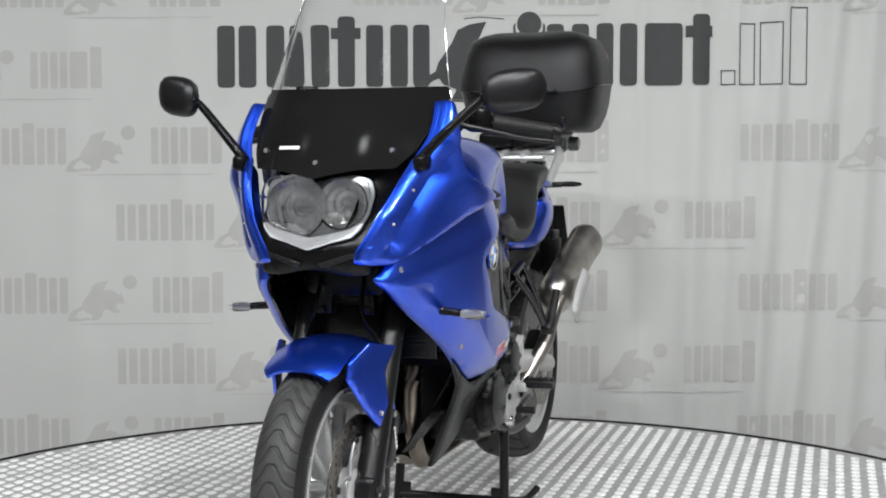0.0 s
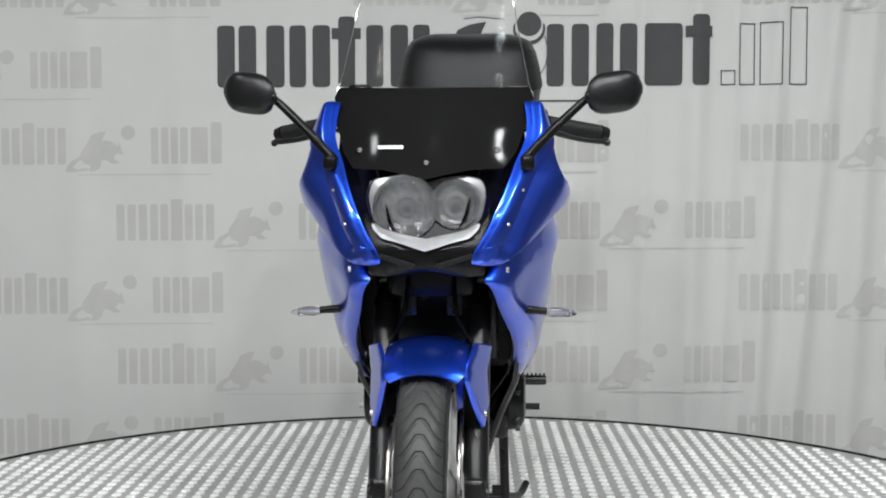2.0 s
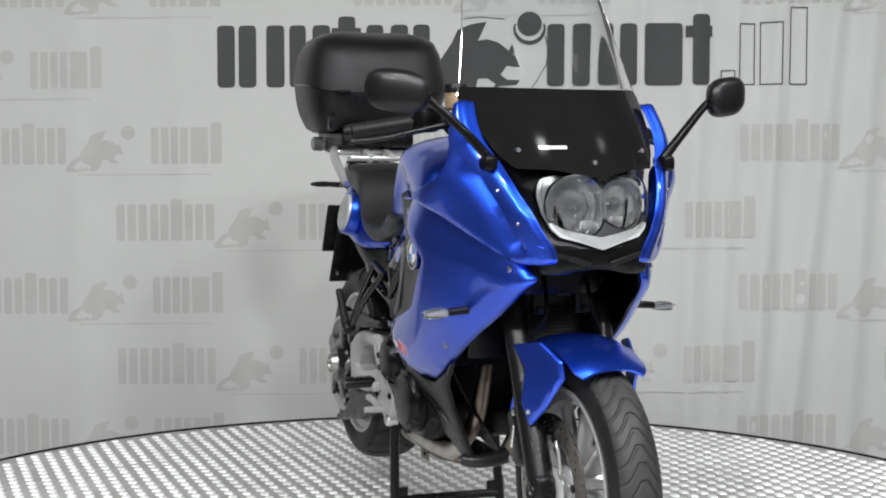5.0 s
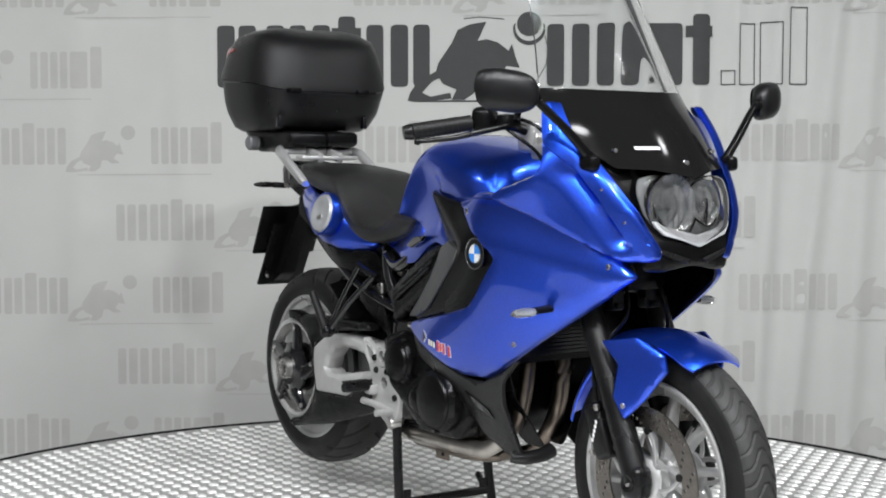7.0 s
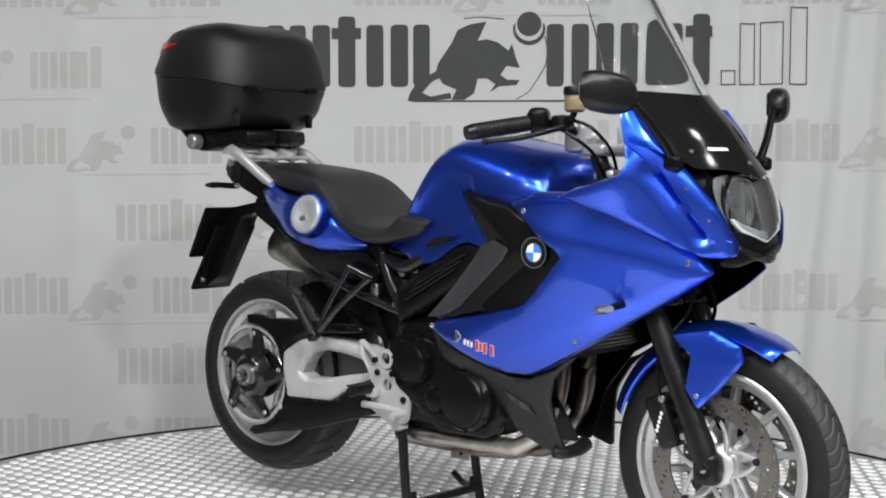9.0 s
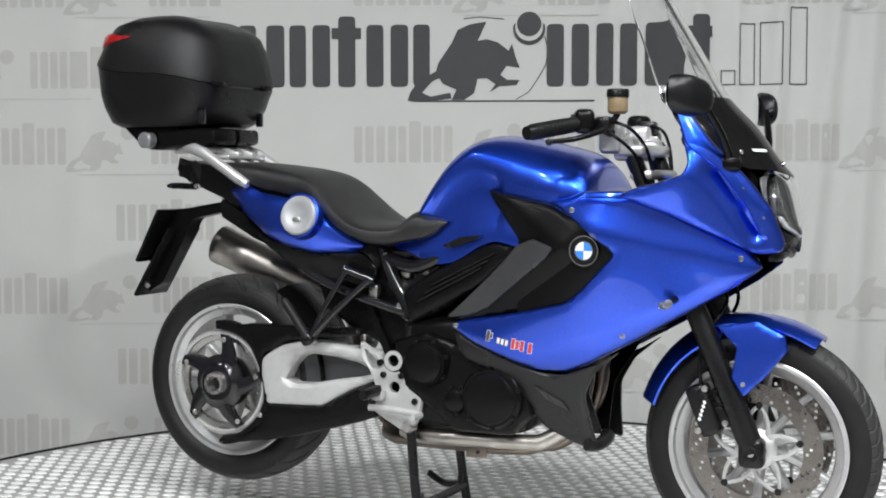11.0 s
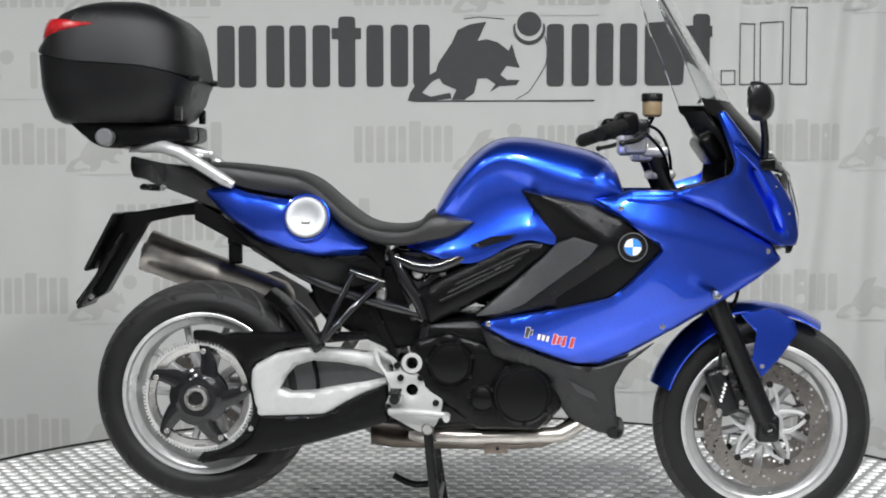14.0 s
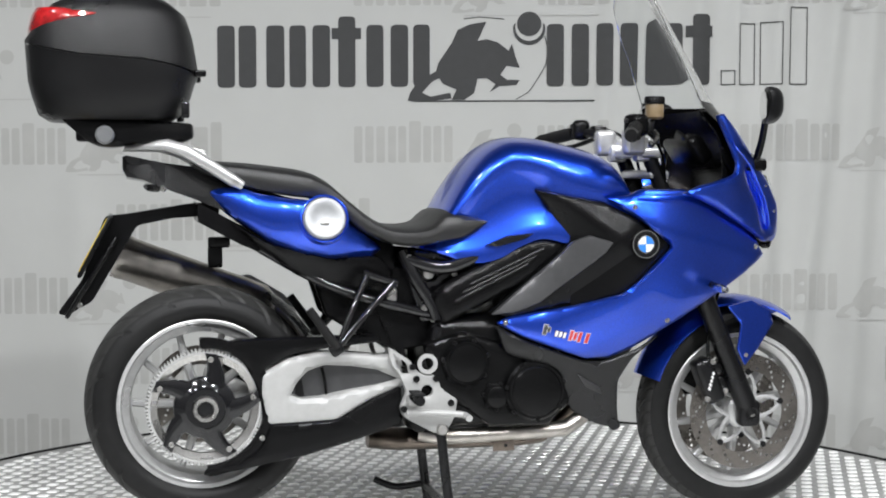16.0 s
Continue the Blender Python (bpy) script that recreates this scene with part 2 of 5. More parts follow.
def bolt(x, y, z, r=0.006, h=0.006, side=-1):
    bm = lathe([(0.0001, 0), (r * 0.45, 0), (r * 0.5, h * 0.5), (r * 0.85, h * 0.5), (r, h * 0.3), (r, -h)], 12)
    bm.transform(Matrix.Translation((x, y, z)) @ (Matrix.Identity(4) if side > 0 else Matrix.Rotation(math.pi, 4, "Z")) @ Matrix.Translation((0, 0, 0)))
    return bm


def flip(ob_bm):
    """The same shape on the other side of the middle plane."""
    ob_bm.transform(Matrix.Diagonal((1, -1, 1, 1)))
    bmesh.ops.reverse_faces(ob_bm, faces=ob_bm.faces)
    return ob_bm


# ---- the room ----
BACK_Y, FLOOR_Z = 1.95, -0.3


def wall_box(name, x0, x1, y0, y1, z0, z1, m, label):
    ob = part(name, box((x0 + x1) / 2, (y0 + y1) / 2, (z0 + z1) / 2, x1 - x0, y1 - y0, z1 - z0, 0), m, None, "", False)
    return tagged(ob, label, name.split("_")[0], kind="structure")


wall_box("floor", -4.2, 4.2, -7.0, 2.3, FLOOR_Z - 0.1, FLOOR_Z, FLOOR_MAT, "grey concrete floor of the photo studio")
wall_box("wall_north", -4.2, 4.2, 2.15, 2.3, FLOOR_Z, CEIL, PAINT_WALL, "dark grey painted wall behind the banner")
wall_box("wall_south", -4.2, 4.2, -7.0, -6.85, FLOOR_Z, CEIL, PAINT_WALL, "dark grey painted wall behind the camera")
wall_box("wall_west", -4.35, -4.2, -7.0, 2.3, FLOOR_Z, CEIL, PAINT_WALL, "dark grey painted side wall")
wall_box("wall_east", 4.2, 4.35, -7.0, 2.3, FLOOR_Z, CEIL, PAINT_WALL, "dark grey painted side wall")
wall_box("ceiling", -4.35, 4.35, -7.0, 2.3, CEIL, CEIL + 0.1, CEIL_PAINT, "dark grey studio ceiling")


def ceiling_light(x, y):
    root = new("ceiling_light")
    root.matrix_world = pose(x, y, CEIL, 90)
    tagged(root, "round white ceiling downlight, lit", "ceiling light", "studio downlights")
    part("frame", lathe([(0.225, 0.0), (0.26, 0.0), (0.26, -0.08), (0.25, -0.09), (0.23, -0.09), (0.225, -0.08)], 40, True), LIGHT_GREY, root)
    part("diffuser", lathe([(0.0001, -0.05), (0.224, -0.05), (0.224, -0.06), (0.0001, -0.06)], 40), GLOW, root)


for lx, ly, w in LAMPS:
    ceiling_light(lx, ly)


# ---- banner: cloth with soft folds ----
def cloth_y(x, z):
    fold = 0.0
    for c, a, s, lean in ((1.02, 0.018, 0.05, 0.02), (1.16, 0.009, 0.03, 0.04), (1.32, 0.02, 0.045, 0.06), (1.5, 0.022, 0.05, 0.1), (0.62, 0.012, 0.045, 0.06), (0.82, 0.009, 0.03, 0.0), (1.7, 0.022, 0.055, 0.05), (1.9, 0.02, 0.06, 0.02), (-1.5, 0.01, 0.07, 0.0), (-0.55, 0.007, 0.08, 0.05), (-1.05, 0.006, 0.05, -0.05)):
        d = (x - c - lean * (z - 0.6)) / s
        fold += a * math.exp(-d * d)
    fold += 0.004 * math.sin(7 * x + 1.3 * z) + 0.003 * noise.noise((x * 3, z * 0.7, 1.0))
    return BACK_Y - fold - (0.5 * fold if x > 0.5 else 0.5 * fold * max(0.0, x - 0.2) / 0.3)


def make_banner():
    bm = bmesh.new()
    nx, nz = 420, 44
    x0, x1, z0, z1 = -3.2, 3.2, FLOOR_Z + 0.02, 2.6
    rows = [[bm.verts.new((x0 + (x1 - x0) * i / nx, cloth_y(x0 + (x1 - x0) * i / nx, z0 + (z1 - z0) * j / nz), z0 + (z1 - z0) * j / nz)) for i in range(nx + 1)] for j in range(nz + 1)]
    rear = [[bm.verts.new(v.co + Vector((0, 0.003, 0))) for v in r] for r in rows]
    for j in range(nz):
        for i in range(nx):
            bm.faces.new((rows[j][i], rows[j][i + 1], rows[j + 1][i + 1], rows[j + 1][i]))
            bm.faces.new((rear[j][i], rear[j + 1][i], rear[j + 1][i + 1], rear[j][i + 1]))
    ob = part("backdrop", bm, BANNER, None)
    return tagged(ob, "off-white printed studio banner hanging with soft folds", "banner", kind="structure")


banner = make_banner()
TILT = 0.0055


def print_shape(name, polys, m, lift=0.0045):
    """Flat printed shapes, laid over the cloth."""
    bm = bmesh.new()
    for poly in polys:
        loop = dense(poly, 0.025)
        pts = [Vector(p) for p in loop]
        nb = len(pts)
        xs, zs = [p[0] for p in loop], [p[1] for p in loop]
        if max(xs) - min(xs) > 0.025:
            for i in range(int((max(xs) - min(xs)) / 0.02) + 1):
                for j in range(int((max(zs) - min(zs)) / 0.06) + 1):
                    c = (min(xs) + 0.01 + 0.02 * i, min(zs) + 0.02 + 0.06 * j)
                    if inside(c, loop) and edge_gap(c, loop) > 0.006:
                        pts.append(Vector(c))
        V, E_, F_, *rest = geometry.delaunay_2d_cdt(pts, [(i, (i + 1) % nb) for i in range(nb)], [], 0, 1e-7)
        vs = []
        for v in V:
            z = v.y + TILT * v.x
            vs.append(bm.verts.new((v.x, cloth_y(v.x, z) - (lift if v.x > 0.4 else 0.45 * lift), z)))
        for f in F_:
            c = sum((V[i] for i in f), Vector((0, 0))) / len(f)
            if inside(c, loop):
                bm.faces.new([vs[i] for i in f])
    bmesh.ops.delete(bm, geom=[v for v in bm.verts if not v.link_faces], context="VERTS")
    return part(name, bm, m, banner)


def bar(x0, x1, z0, z1, r=0.0):
    p = [(x0, z0), (x1, z0), (x1, z1), (x0, z1)]
    return rounded(p, r, 4) if r else p


def outline_bars(x0, x1, z0, z1, w=0.004):
    return [bar(x0, x1, z0, z0 + w), bar(x0, x1, z1 - w, z1), bar(x0, x0 + w, z0 + w, z1 - w), bar(x1 - w, x1, z0 + w, z1 - w)]


# stems of the large dark print, left edge and width in metres, rising from z 1.32
BIG = [(-0.922, 0.072), (-0.835, 0.072), (-0.722, 0.074), (-0.628, 0.068), (-0.533, 0.072), (-0.428, 0.07), (-0.313, 0.07), (-0.214, 0.072), (-0.122, 0.068),
       (0.424, 0.07), (0.526, 0.07), (0.626, 0.068), (0.722, 0.07), (0.822, 0.155), (1.016, 0.072)]
TALL = (-0.428, 1.016)
for bx, bw in BIG:
    top = 1.612 if bx in TALL else 1.577
    print_shape("printed_bar", [bar(bx, bx + bw, 1.325, top, 0.02)], INK_DARK)
for bx0, bx1, bz in ((-0.455, -0.335, 1.565), (0.988, 1.098, 1.565)):
    print_shape("printed_bar", [bar(bx0, bx1, bz - 0.045, bz)], INK_DARK, 0.006)
for bx0, bx1, bz in ((1.135, 1.193, 1.385), (1.21, 1.275, 1.575), (1.295, 1.385, 1.58), (1.415, 1.488, 1.64)):
    print_shape("outlined_bar", outline_bars(bx0, bx1, 1.325, bz), INK_DARK)
# the emblem: a leaning rider shape, a loop below it and a round head with a crescent
EMBLEM = [
    [(-0.02, 1.42), (0.035, 1.5), (0.06, 1.555), (0.11, 1.577), (0.178, 1.588), (0.158, 1.545), (0.142, 1.51), (0.18, 1.517), (0.225, 1.503), (0.268, 1.47), (0.282, 1.498), (0.298, 1.44), (0.315, 1.4), (0.26, 1.408), (0.235, 1.372),
     (0.285, 1.335), (0.22, 1.33), (0.18, 1.358), (0.142, 1.356), (0.128, 1.298), (0.088, 1.27), (0.035, 1.27), (0.055, 1.312), (0.0, 1.335), (-0.03, 1.38)],
    [(-0.145, 1.268), (-0.135, 1.3), (-0.1, 1.35), (-0.03, 1.386), (0.01, 1.37), (-0.045, 1.345), (-0.085, 1.3), (-0.05, 1.284), (0.03, 1.3), (0.035, 1.276), (-0.06, 1.264), (-0.11, 1.262)],
    [(0.19, 1.3), (0.23, 1.325), (0.3, 1.33), (0.315, 1.35), (0.27, 1.352), (0.215, 1.335)],
]
CRESCENT = [(0.352 + 0.066 * math.cos(radians(a)), 1.558 + 0.066 * math.sin(radians(a))) for a in range(-195, 16, 15)] + [(0.352 + 0.057 * math.cos(radians(a)), 1.566 + 0.057 * math.sin(radians(a))) for a in range(15, -196, -15)]


def strip(pts, w=0.0035):
    out = []
    for side in (1, -1):
        row = []
        for i, p in enumerate(pts):
            d = (Vector(pts[min(i + 1, len(pts) - 1)]) - Vector(pts[max(i - 1, 0)])).normalized()
            row.append((p[0] - side * d.y * w / 2, p[1] + side * d.x * w / 2))
        out += row if side > 0 else row[::-1]
    return out


for shape in EMBLEM:
    print_shape("printed_emblem", [shape], INK_DARK)
print_shape("printed_disc", [circle2(0.352, 1.578, 0.05, 24)], INK_DARK)
print_shape("printed_crescent", [CRESCENT], INK_DARK)
print_shape("printed_outline", [strip([(0.415, 1.53), (0.43, 1.47), (0.42, 1.41), (0.385, 1.35), (0.35, 1.3), (0.3, 1.272)])], INK_DARK)
print_shape("printed_outline", [strip([(0.085, 1.6), (0.15, 1.607), (0.25, 1.598)])], INK_DARK)
print_shape("printed_line", [bar(-0.1, 0.62, 1.262, 1.268)], INK_DARK)

SMALL = [(0.0, 0.034), (0.046, 0.034), (0.092, 0.034), (0.14, 0.032), (0.182, 0.032), (0.226, 0.048), (0.284, 0.032), (0.326, 0.032), (0.37, 0.034),
         (0.752, 0.03), (0.794, 0.03), (0.834, 0.03), (0.874, 0.03), (0.916, 0.07), (0.998, 0.045)]


def faded_mark(x, z):
    h = 0.15
    for bx, bw in SMALL:
        if -1.95 < x + bx < 1.95:
            print_shape("faded_bar", [bar(x + bx, x + bx + bw, z, z + h + (0.02 if bx in (0.226, 0.998) else 0), 0.01)], INK_FADED, 0.0026)
    if -2.2 < x + 0.5 < 2.1:
        for shape in EMBLEM[:2] + [circle2(0.352, 1.575, 0.058, 16)]:
            print_shape("faded_emblem", [[(x + 0.516 * (px + 0.922), z + 0.516 * (pz - 1.325)) for px, pz in shape]], INK_FADED, 0.0026)
        print_shape("faded_line", [bar(x + 0.45, x + 1.0, z - 0.045, z - 0.041)], INK_FADED, 0.0026)


for row_z, start in ((1.655, -1.95), (1.015, -1.95), (0.4, -1.95), (-0.185, -1.95), (0.7, -1.345), (0.105, -1.345)):
    for k in range(3):
        faded_mark(start + 1.585 * k, row_z)
faded_mark(-2.44, 1.325)


# ---- turntable ----
turntable = new("turntable")
tagged(turntable, "round raised turntable of aluminium tread plate", "turntable")
TT_R = 1.765
part("deck", moved(lathe([(0.0001, -0.004), (TT_R - 0.008, -0.004), (TT_R - 0.008, -0.03), (0.0001, -0.03)], 160), Matrix.Rotation(radians(90), 4, "X")), PLATE, turntable, "dull aluminium deck")
part("rim", moved(lathe([(TT_R - 0.008, 0.002), (TT_R + 0.004, 0.002), (TT_R + 0.006, -0.002), (TT_R + 0.006, -0.26), (TT_R - 0.008, -0.26)], 160, True), Matrix.Rotation(radians(90), 4, "X")), BLACK_PLASTIC, turntable, "black edge band")
part("base_ring", moved(lathe([(0.0001, -0.03), (0.9, -0.03), (0.9, -0.299), (0.0001, -0.299)], 64), Matrix.Rotation(radians(90), 4, "X")), BLACK_METAL, turntable, "black drive base")


def pad_shape(x, y):
    """One raised lozenge: foot and smaller top."""
    l, w = 0.0235, 0.0155
    base = [(-l, -w * 0.35), (-l * 0.45, -w), (l * 0.55, -w), (l, w * 0.35), (l * 0.45, w), (-l * 0.55, w)]
    verts = [(x + a * k, y + b * k, z) for k, z in ((1.0, -0.006), (0.72, 0.0)) for a, b in base]
    faces = [[6 + q for q in range(6)]] + [[q, (q + 1) % 6, 6 + (q + 1) % 6, 6 + q] for q in range(6)]
    return verts, faces


def tread_pads():
    verts, faces, single = [], [], []
    px, py = 0.056, 0.05
    n = int(TT_R / py) + 2
    for j in range(-n, n + 1):
        for i in range(-40, 41):
            x, y = (i + 0.5 * (j % 2)) * px, j * py
            r = math.hypot(x, y)
            if r > TT_R - 0.04:
                continue
            if 0.35 < r < 0.62:
                single.append((x, y))
                continue
            o = len(verts)
            vs, fs = pad_shape(x, y)
            verts += vs
            faces += [[o + q for q in f] for f in fs]
    me = bpy.data.meshes.new("tread_pattern")
    me.from_pydata(verts, [], faces)
    me.materials.append(TREAD)
    ob = new("tread_pattern", me)
    ob.parent = turntable
    tagged(ob, "raised worn aluminium lozenges", kind="stuff")
    one = bpy.data.meshes.new("tread_pad")
    vs, fs = pad_shape(0, 0)
    one.from_pydata(vs, [], fs)
    one.materials.append(TREAD)
    for x, y in single:
        pad = new("tread_pad", one)
        pad.parent = turntable
        pad.location = (x, y, 0)


tread_pads()

# ---- motorcycle ----
bike = new("motorcycle")
tagged(bike, "blue sport touring motorcycle with black top case on its centre stand", "motorcycle")
FAX, FAZ, FR = 0.865, 0.300, 0.292
RAX, RAZ, RR = -0.648, 0.378, 0.302


def tyre_bm(R, half, bead, n=880, front=True):
    """A tyre with its tread cut in as real grooves."""
    prof = []
    m = 84
    for k in range(m + 1):
        s = -1 + 2 * k / m
        a = abs(s)
        y = half * math.sin(min(1, a * 1.02) * math.pi / 2) if a < 0.72 else half * (0.905 + 0.095 * math.sin((a - 0.72) / 0.28 * math.pi) - 0.12 * max(0, (a - 0.72) / 0.28) ** 2)
        drop = (R - bead) * (0.36 * (a / 0.72) ** 2.3 if a < 0.72 else 0.36 + 0.64 * ((a - 0.72) / 0.28) ** 1.0)
        prof.append((R - drop, math.copysign(y, s), s))
    bm = bmesh.new()
    rings = []
    for k in range(n):
        ang = 2 * math.pi * k / n
        ring = []
        for r, y, s in prof:
            a = abs(s)
            g = 0.0
            if a < 0.76:
                if front:
                    wave = ang * 52 / (2 * math.pi) + 1.1 * (1 - math.exp(-(a / 0.24) ** 2)) + 0.3 * max(0, a - 0.3)
                    lean = 2.2 * a / 0.0576 * math.exp(-(a / 0.24) ** 2) + (0.3 if a > 0.3 else 0)
                    f = wave - math.floor(wave)
                    if f < 0.15 + 0.035 * lean and a < 0.6:
                        g = 0.003
                else:
                    wave = ang * 26 / (2 * math.pi) + 1.9 * a + (0.5 if s > 0 else 0)
                    f = wave - math.floor(wave)
                    if f < 0.2 and 0.1 < a < (0.74 if int(math.floor(wave)) % 2 else 0.6):
                        g = 0.006
            ring.append(bm.verts.new(((r - g) * math.cos(ang), y, (r - g) * math.sin(ang))))
        rings.append(ring)
    for k in range(n):
        A, B = rings[k], rings[(k + 1) % n]
        for j in range(len(prof) - 1):
            f = bm.faces.new((A[j], A[j + 1], B[j + 1], B[j]))
            f.material_index = 1 if abs(prof[j][2]) < 0.62 and abs(prof[j + 1][2]) < 0.62 else 0
    return bm


def rim_bm(R, half):
    return lathe([(R, half), (R - 0.004, half + 0.002), (R - 0.012, half), (R - 0.016, half - 0.012), (R - 0.034, half - 0.02), (R - 0.04, half * 0.3), (R - 0.04, -half * 0.3), (R - 0.034, -half + 0.02), (R - 0.016, -half + 0.012), (R - 0.012, -half), (R - 0.004, -half - 0.002), (R, -half),
                  (R - 0.004, -half + 0.01), (R - 0.02, -half + 0.022), (R - 0.026, 0), (R - 0.02, half - 0.022), (R - 0.004, half - 0.01)], 96, True)


def spoke_bm(r0, r1, ang, w0, w1, d0, d1, lean=0.0, off0=0.0, off1=0.0):
    rings = []
    for k in range(7):
        t = k / 6
        r = r0 + (r1 - r0) * t
        w, d, o = w0 + (w1 - w0) * t, d0 + (d1 - d0) * t, off0 + (off1 - off0) * t
        a = ang + lean * (1 - t)
        ring = []
        for q in range(10):
            p = 2 * math.pi * q / 10
            lx, ly = w * math.copysign(abs(math.cos(p)) ** 0.6, math.cos(p)), d * math.copysign(abs(math.sin(p)) ** 0.6, math.sin(p))
            ring.append((r * math.cos(a) - lx * math.sin(a), o + ly, r * math.sin(a) + lx * math.cos(a)))
        rings.append(ring)
    return loft(rings)


def perforated_ring(r_in, r_out, y, thick, holes, hole_r, scallop=0.0):
    n = 72
    outer = [((r_out + scallop * math.cos(12 * 2 * math.pi * k / n)) * math.cos(2 * math.pi * k / n), (r_out + scallop * math.cos(12 * 2 * math.pi * k / n)) * math.sin(2 * math.pi * k / n)) for k in range(n)]
    hs = [circle2(0, 0, r_in, 60)] + [circle2(r * math.cos(a), r * math.sin(a), hole_r, 8) for r, a in holes]
    return sheet(outer, lambda x, z: y + thick / 2, thick, 1, 0.03, 0.0, hs, 0.001, 0, True)


def front_wheel():
    rim = part("front_wheel", rim_bm(0.222, 0.052), ALLOY, bike, "silver cast alloy front wheel")
    rim.location = (FAX, 0, FAZ)
    part("tyre", tyre_bm(FR, 0.055, 0.214), RUBBER, rim, "black road tyre with wavy tread grooves").data.materials.append(TREAD_RUBBER)
    part("hub", lathe([(0.0001, 0.075), (0.024, 0.075), (0.028, 0.06), (0.05, 0.045), (0.042, 0.0), (0.05, -0.045), (0.028, -0.06), (0.024, -0.075), (0.0001, -0.075)], 40), ALLOY, rim)
    for k in range(10):
        part("spoke", spoke_bm(0.035, 0.19, 2 * math.pi * k / 10 + 0.2, 0.012, 0.009, 0.022, 0.014, 0.12), ALLOY, rim)
    for s in (-1, 1):
        holes = []
        for k in range(15):
            a = 2 * math.pi * k / 15
            for q in range(4):
                holes.append((0.126 + 0.0098 * q, a + 0.09 * q))
        d = part("brake_disc", perforated_ring(0.117, 0.164, s * 0.072, 0.005, holes, 0.0044), DISC_STEEL, rim, "worn perforated steel brake disc")
        part("disc_carrier", lathe([(0.03, s * 0.062), (0.046, s * 0.064), (0.05, s * 0.07), (0.044, s * 0.076), (0.03, s * 0.078)], 40, True), ALLOY, rim, "silver brake disc carrier")
        for k in range(5):
            for lean in (0.62, -0.62):
                part("disc_carrier_arm", spoke_bm(0.042, 0.114, radians(13 + 72 * k), 0.0065, 0.006, 0.004, 0.003, lean, s * 0.07, s * 0.073), ALLOY, rim)
        for k in range(5):
            a = radians(13 + 72 * k)
            part("disc_rivet", moved(lathe([(0.0001, 0.005), (0.008, 0.005), (0.009, -0.005), (0.0001, -0.005)], 12), Matrix.Translation((0.112 * math.cos(a), s * 0.072, 0.112 * math.sin(a)))), BLACK_METAL, rim)


def rear_wheel():
    rim = part("rear_wheel", rim_bm(0.222, 0.075), ALLOY, bike, "silver cast alloy rear wheel")
    rim.location = (RAX, 0, RAZ)
    part("tyre", tyre_bm(RR, 0.09, 0.214, front=False), RUBBER, rim, "wide black road tyre with slanted grooves").data.materials.append(TREAD_RUBBER)
    part("hub", lathe([(0.0001, 0.08), (0.03, 0.08), (0.05, 0.06), (0.055, 0.0), (0.06, -0.06), (0.03, -0.09), (0.0001, -0.09)], 40), ALLOY, rim)
    for k in range(10):
        part("spoke", spoke_bm(0.045, 0.19, 2 * math.pi * k / 10, 0.013, 0.009, 0.022, 0.014, 0.1), ALLOY, rim)
    part("brake_disc", perforated_ring(0.08, 0.132, 0.1, 0.005, [(0.095 + 0.012 * q, 2 * math.pi * k / 14 + 0.1 * q) for k in range(14) for q in range(3)], 0.0034), DISC_STEEL, rim, "worn perforated steel brake disc")
    n = 96
    teeth = []
    for k in range(n):
        a0 = 2 * math.pi * k / n
        for da, r in ((0, 0.149), (0.4, 0.149), (0.5, 0.142), (0.9, 0.142)):
            a = a0 + da * 2 * math.pi / n
            teeth.append((r * math.cos(a), r * math.sin(a)))
    pul = part("belt_pulley", sheet(teeth, lambda x, z: 0.13, 0.035, -1, 0.05, 0.0, [circle2(0, 0, 0.137, 60)], 0.001, 0, True), SWING_SILVER, rim, "toothed steel belt pulley")
    for k in range(5):
        a = radians(11 + 72 * k)
        part("pulley_arm", spoke_bm(0.03, 0.139, a, 0.034, 0.016, 0.012, 0.008, -0.45, -0.13, -0.128), GLOSS_BLACK, rim)
        part("pulley_bolt", bolt(0.124 * math.cos(a), -0.137, 0.124 * math.sin(a), 0.0075, 0.005), STEEL, rim)
    part("pulley_hub", lathe([(0.0001, -0.15), (0.05, -0.15), (0.058, -0.142), (0.078, -0.134), (0.08, -0.126), (0.055, -0.1), (0.0001, -0.1)], 32), GLOSS_BLACK, rim)
    part("pulley_flange", lathe([(0.118, -0.112), (0.12, -0.116), (0.136, -0.12), (0.138, -0.116), (0.138, -0.108), (0.118, -0.108)], 72, True), STEEL, rim, "brushed steel inner flange of the pulley")
    part("axle_nut", merged(lathe([(0.018, -0.152), (0.022, -0.167), (0.031, -0.167), (0.034, -0.15), (0.018, -0.14)], 24, True), *[box(0.0235 * math.cos(q), -0.1675, 0.0235 * math.sin(q), 0.006, 0.004, 0.006, 0.001, 1) for q in [k * math.pi / 5 for k in range(10)]]), STEEL, rim)


front_wheel()
rear_wheel()

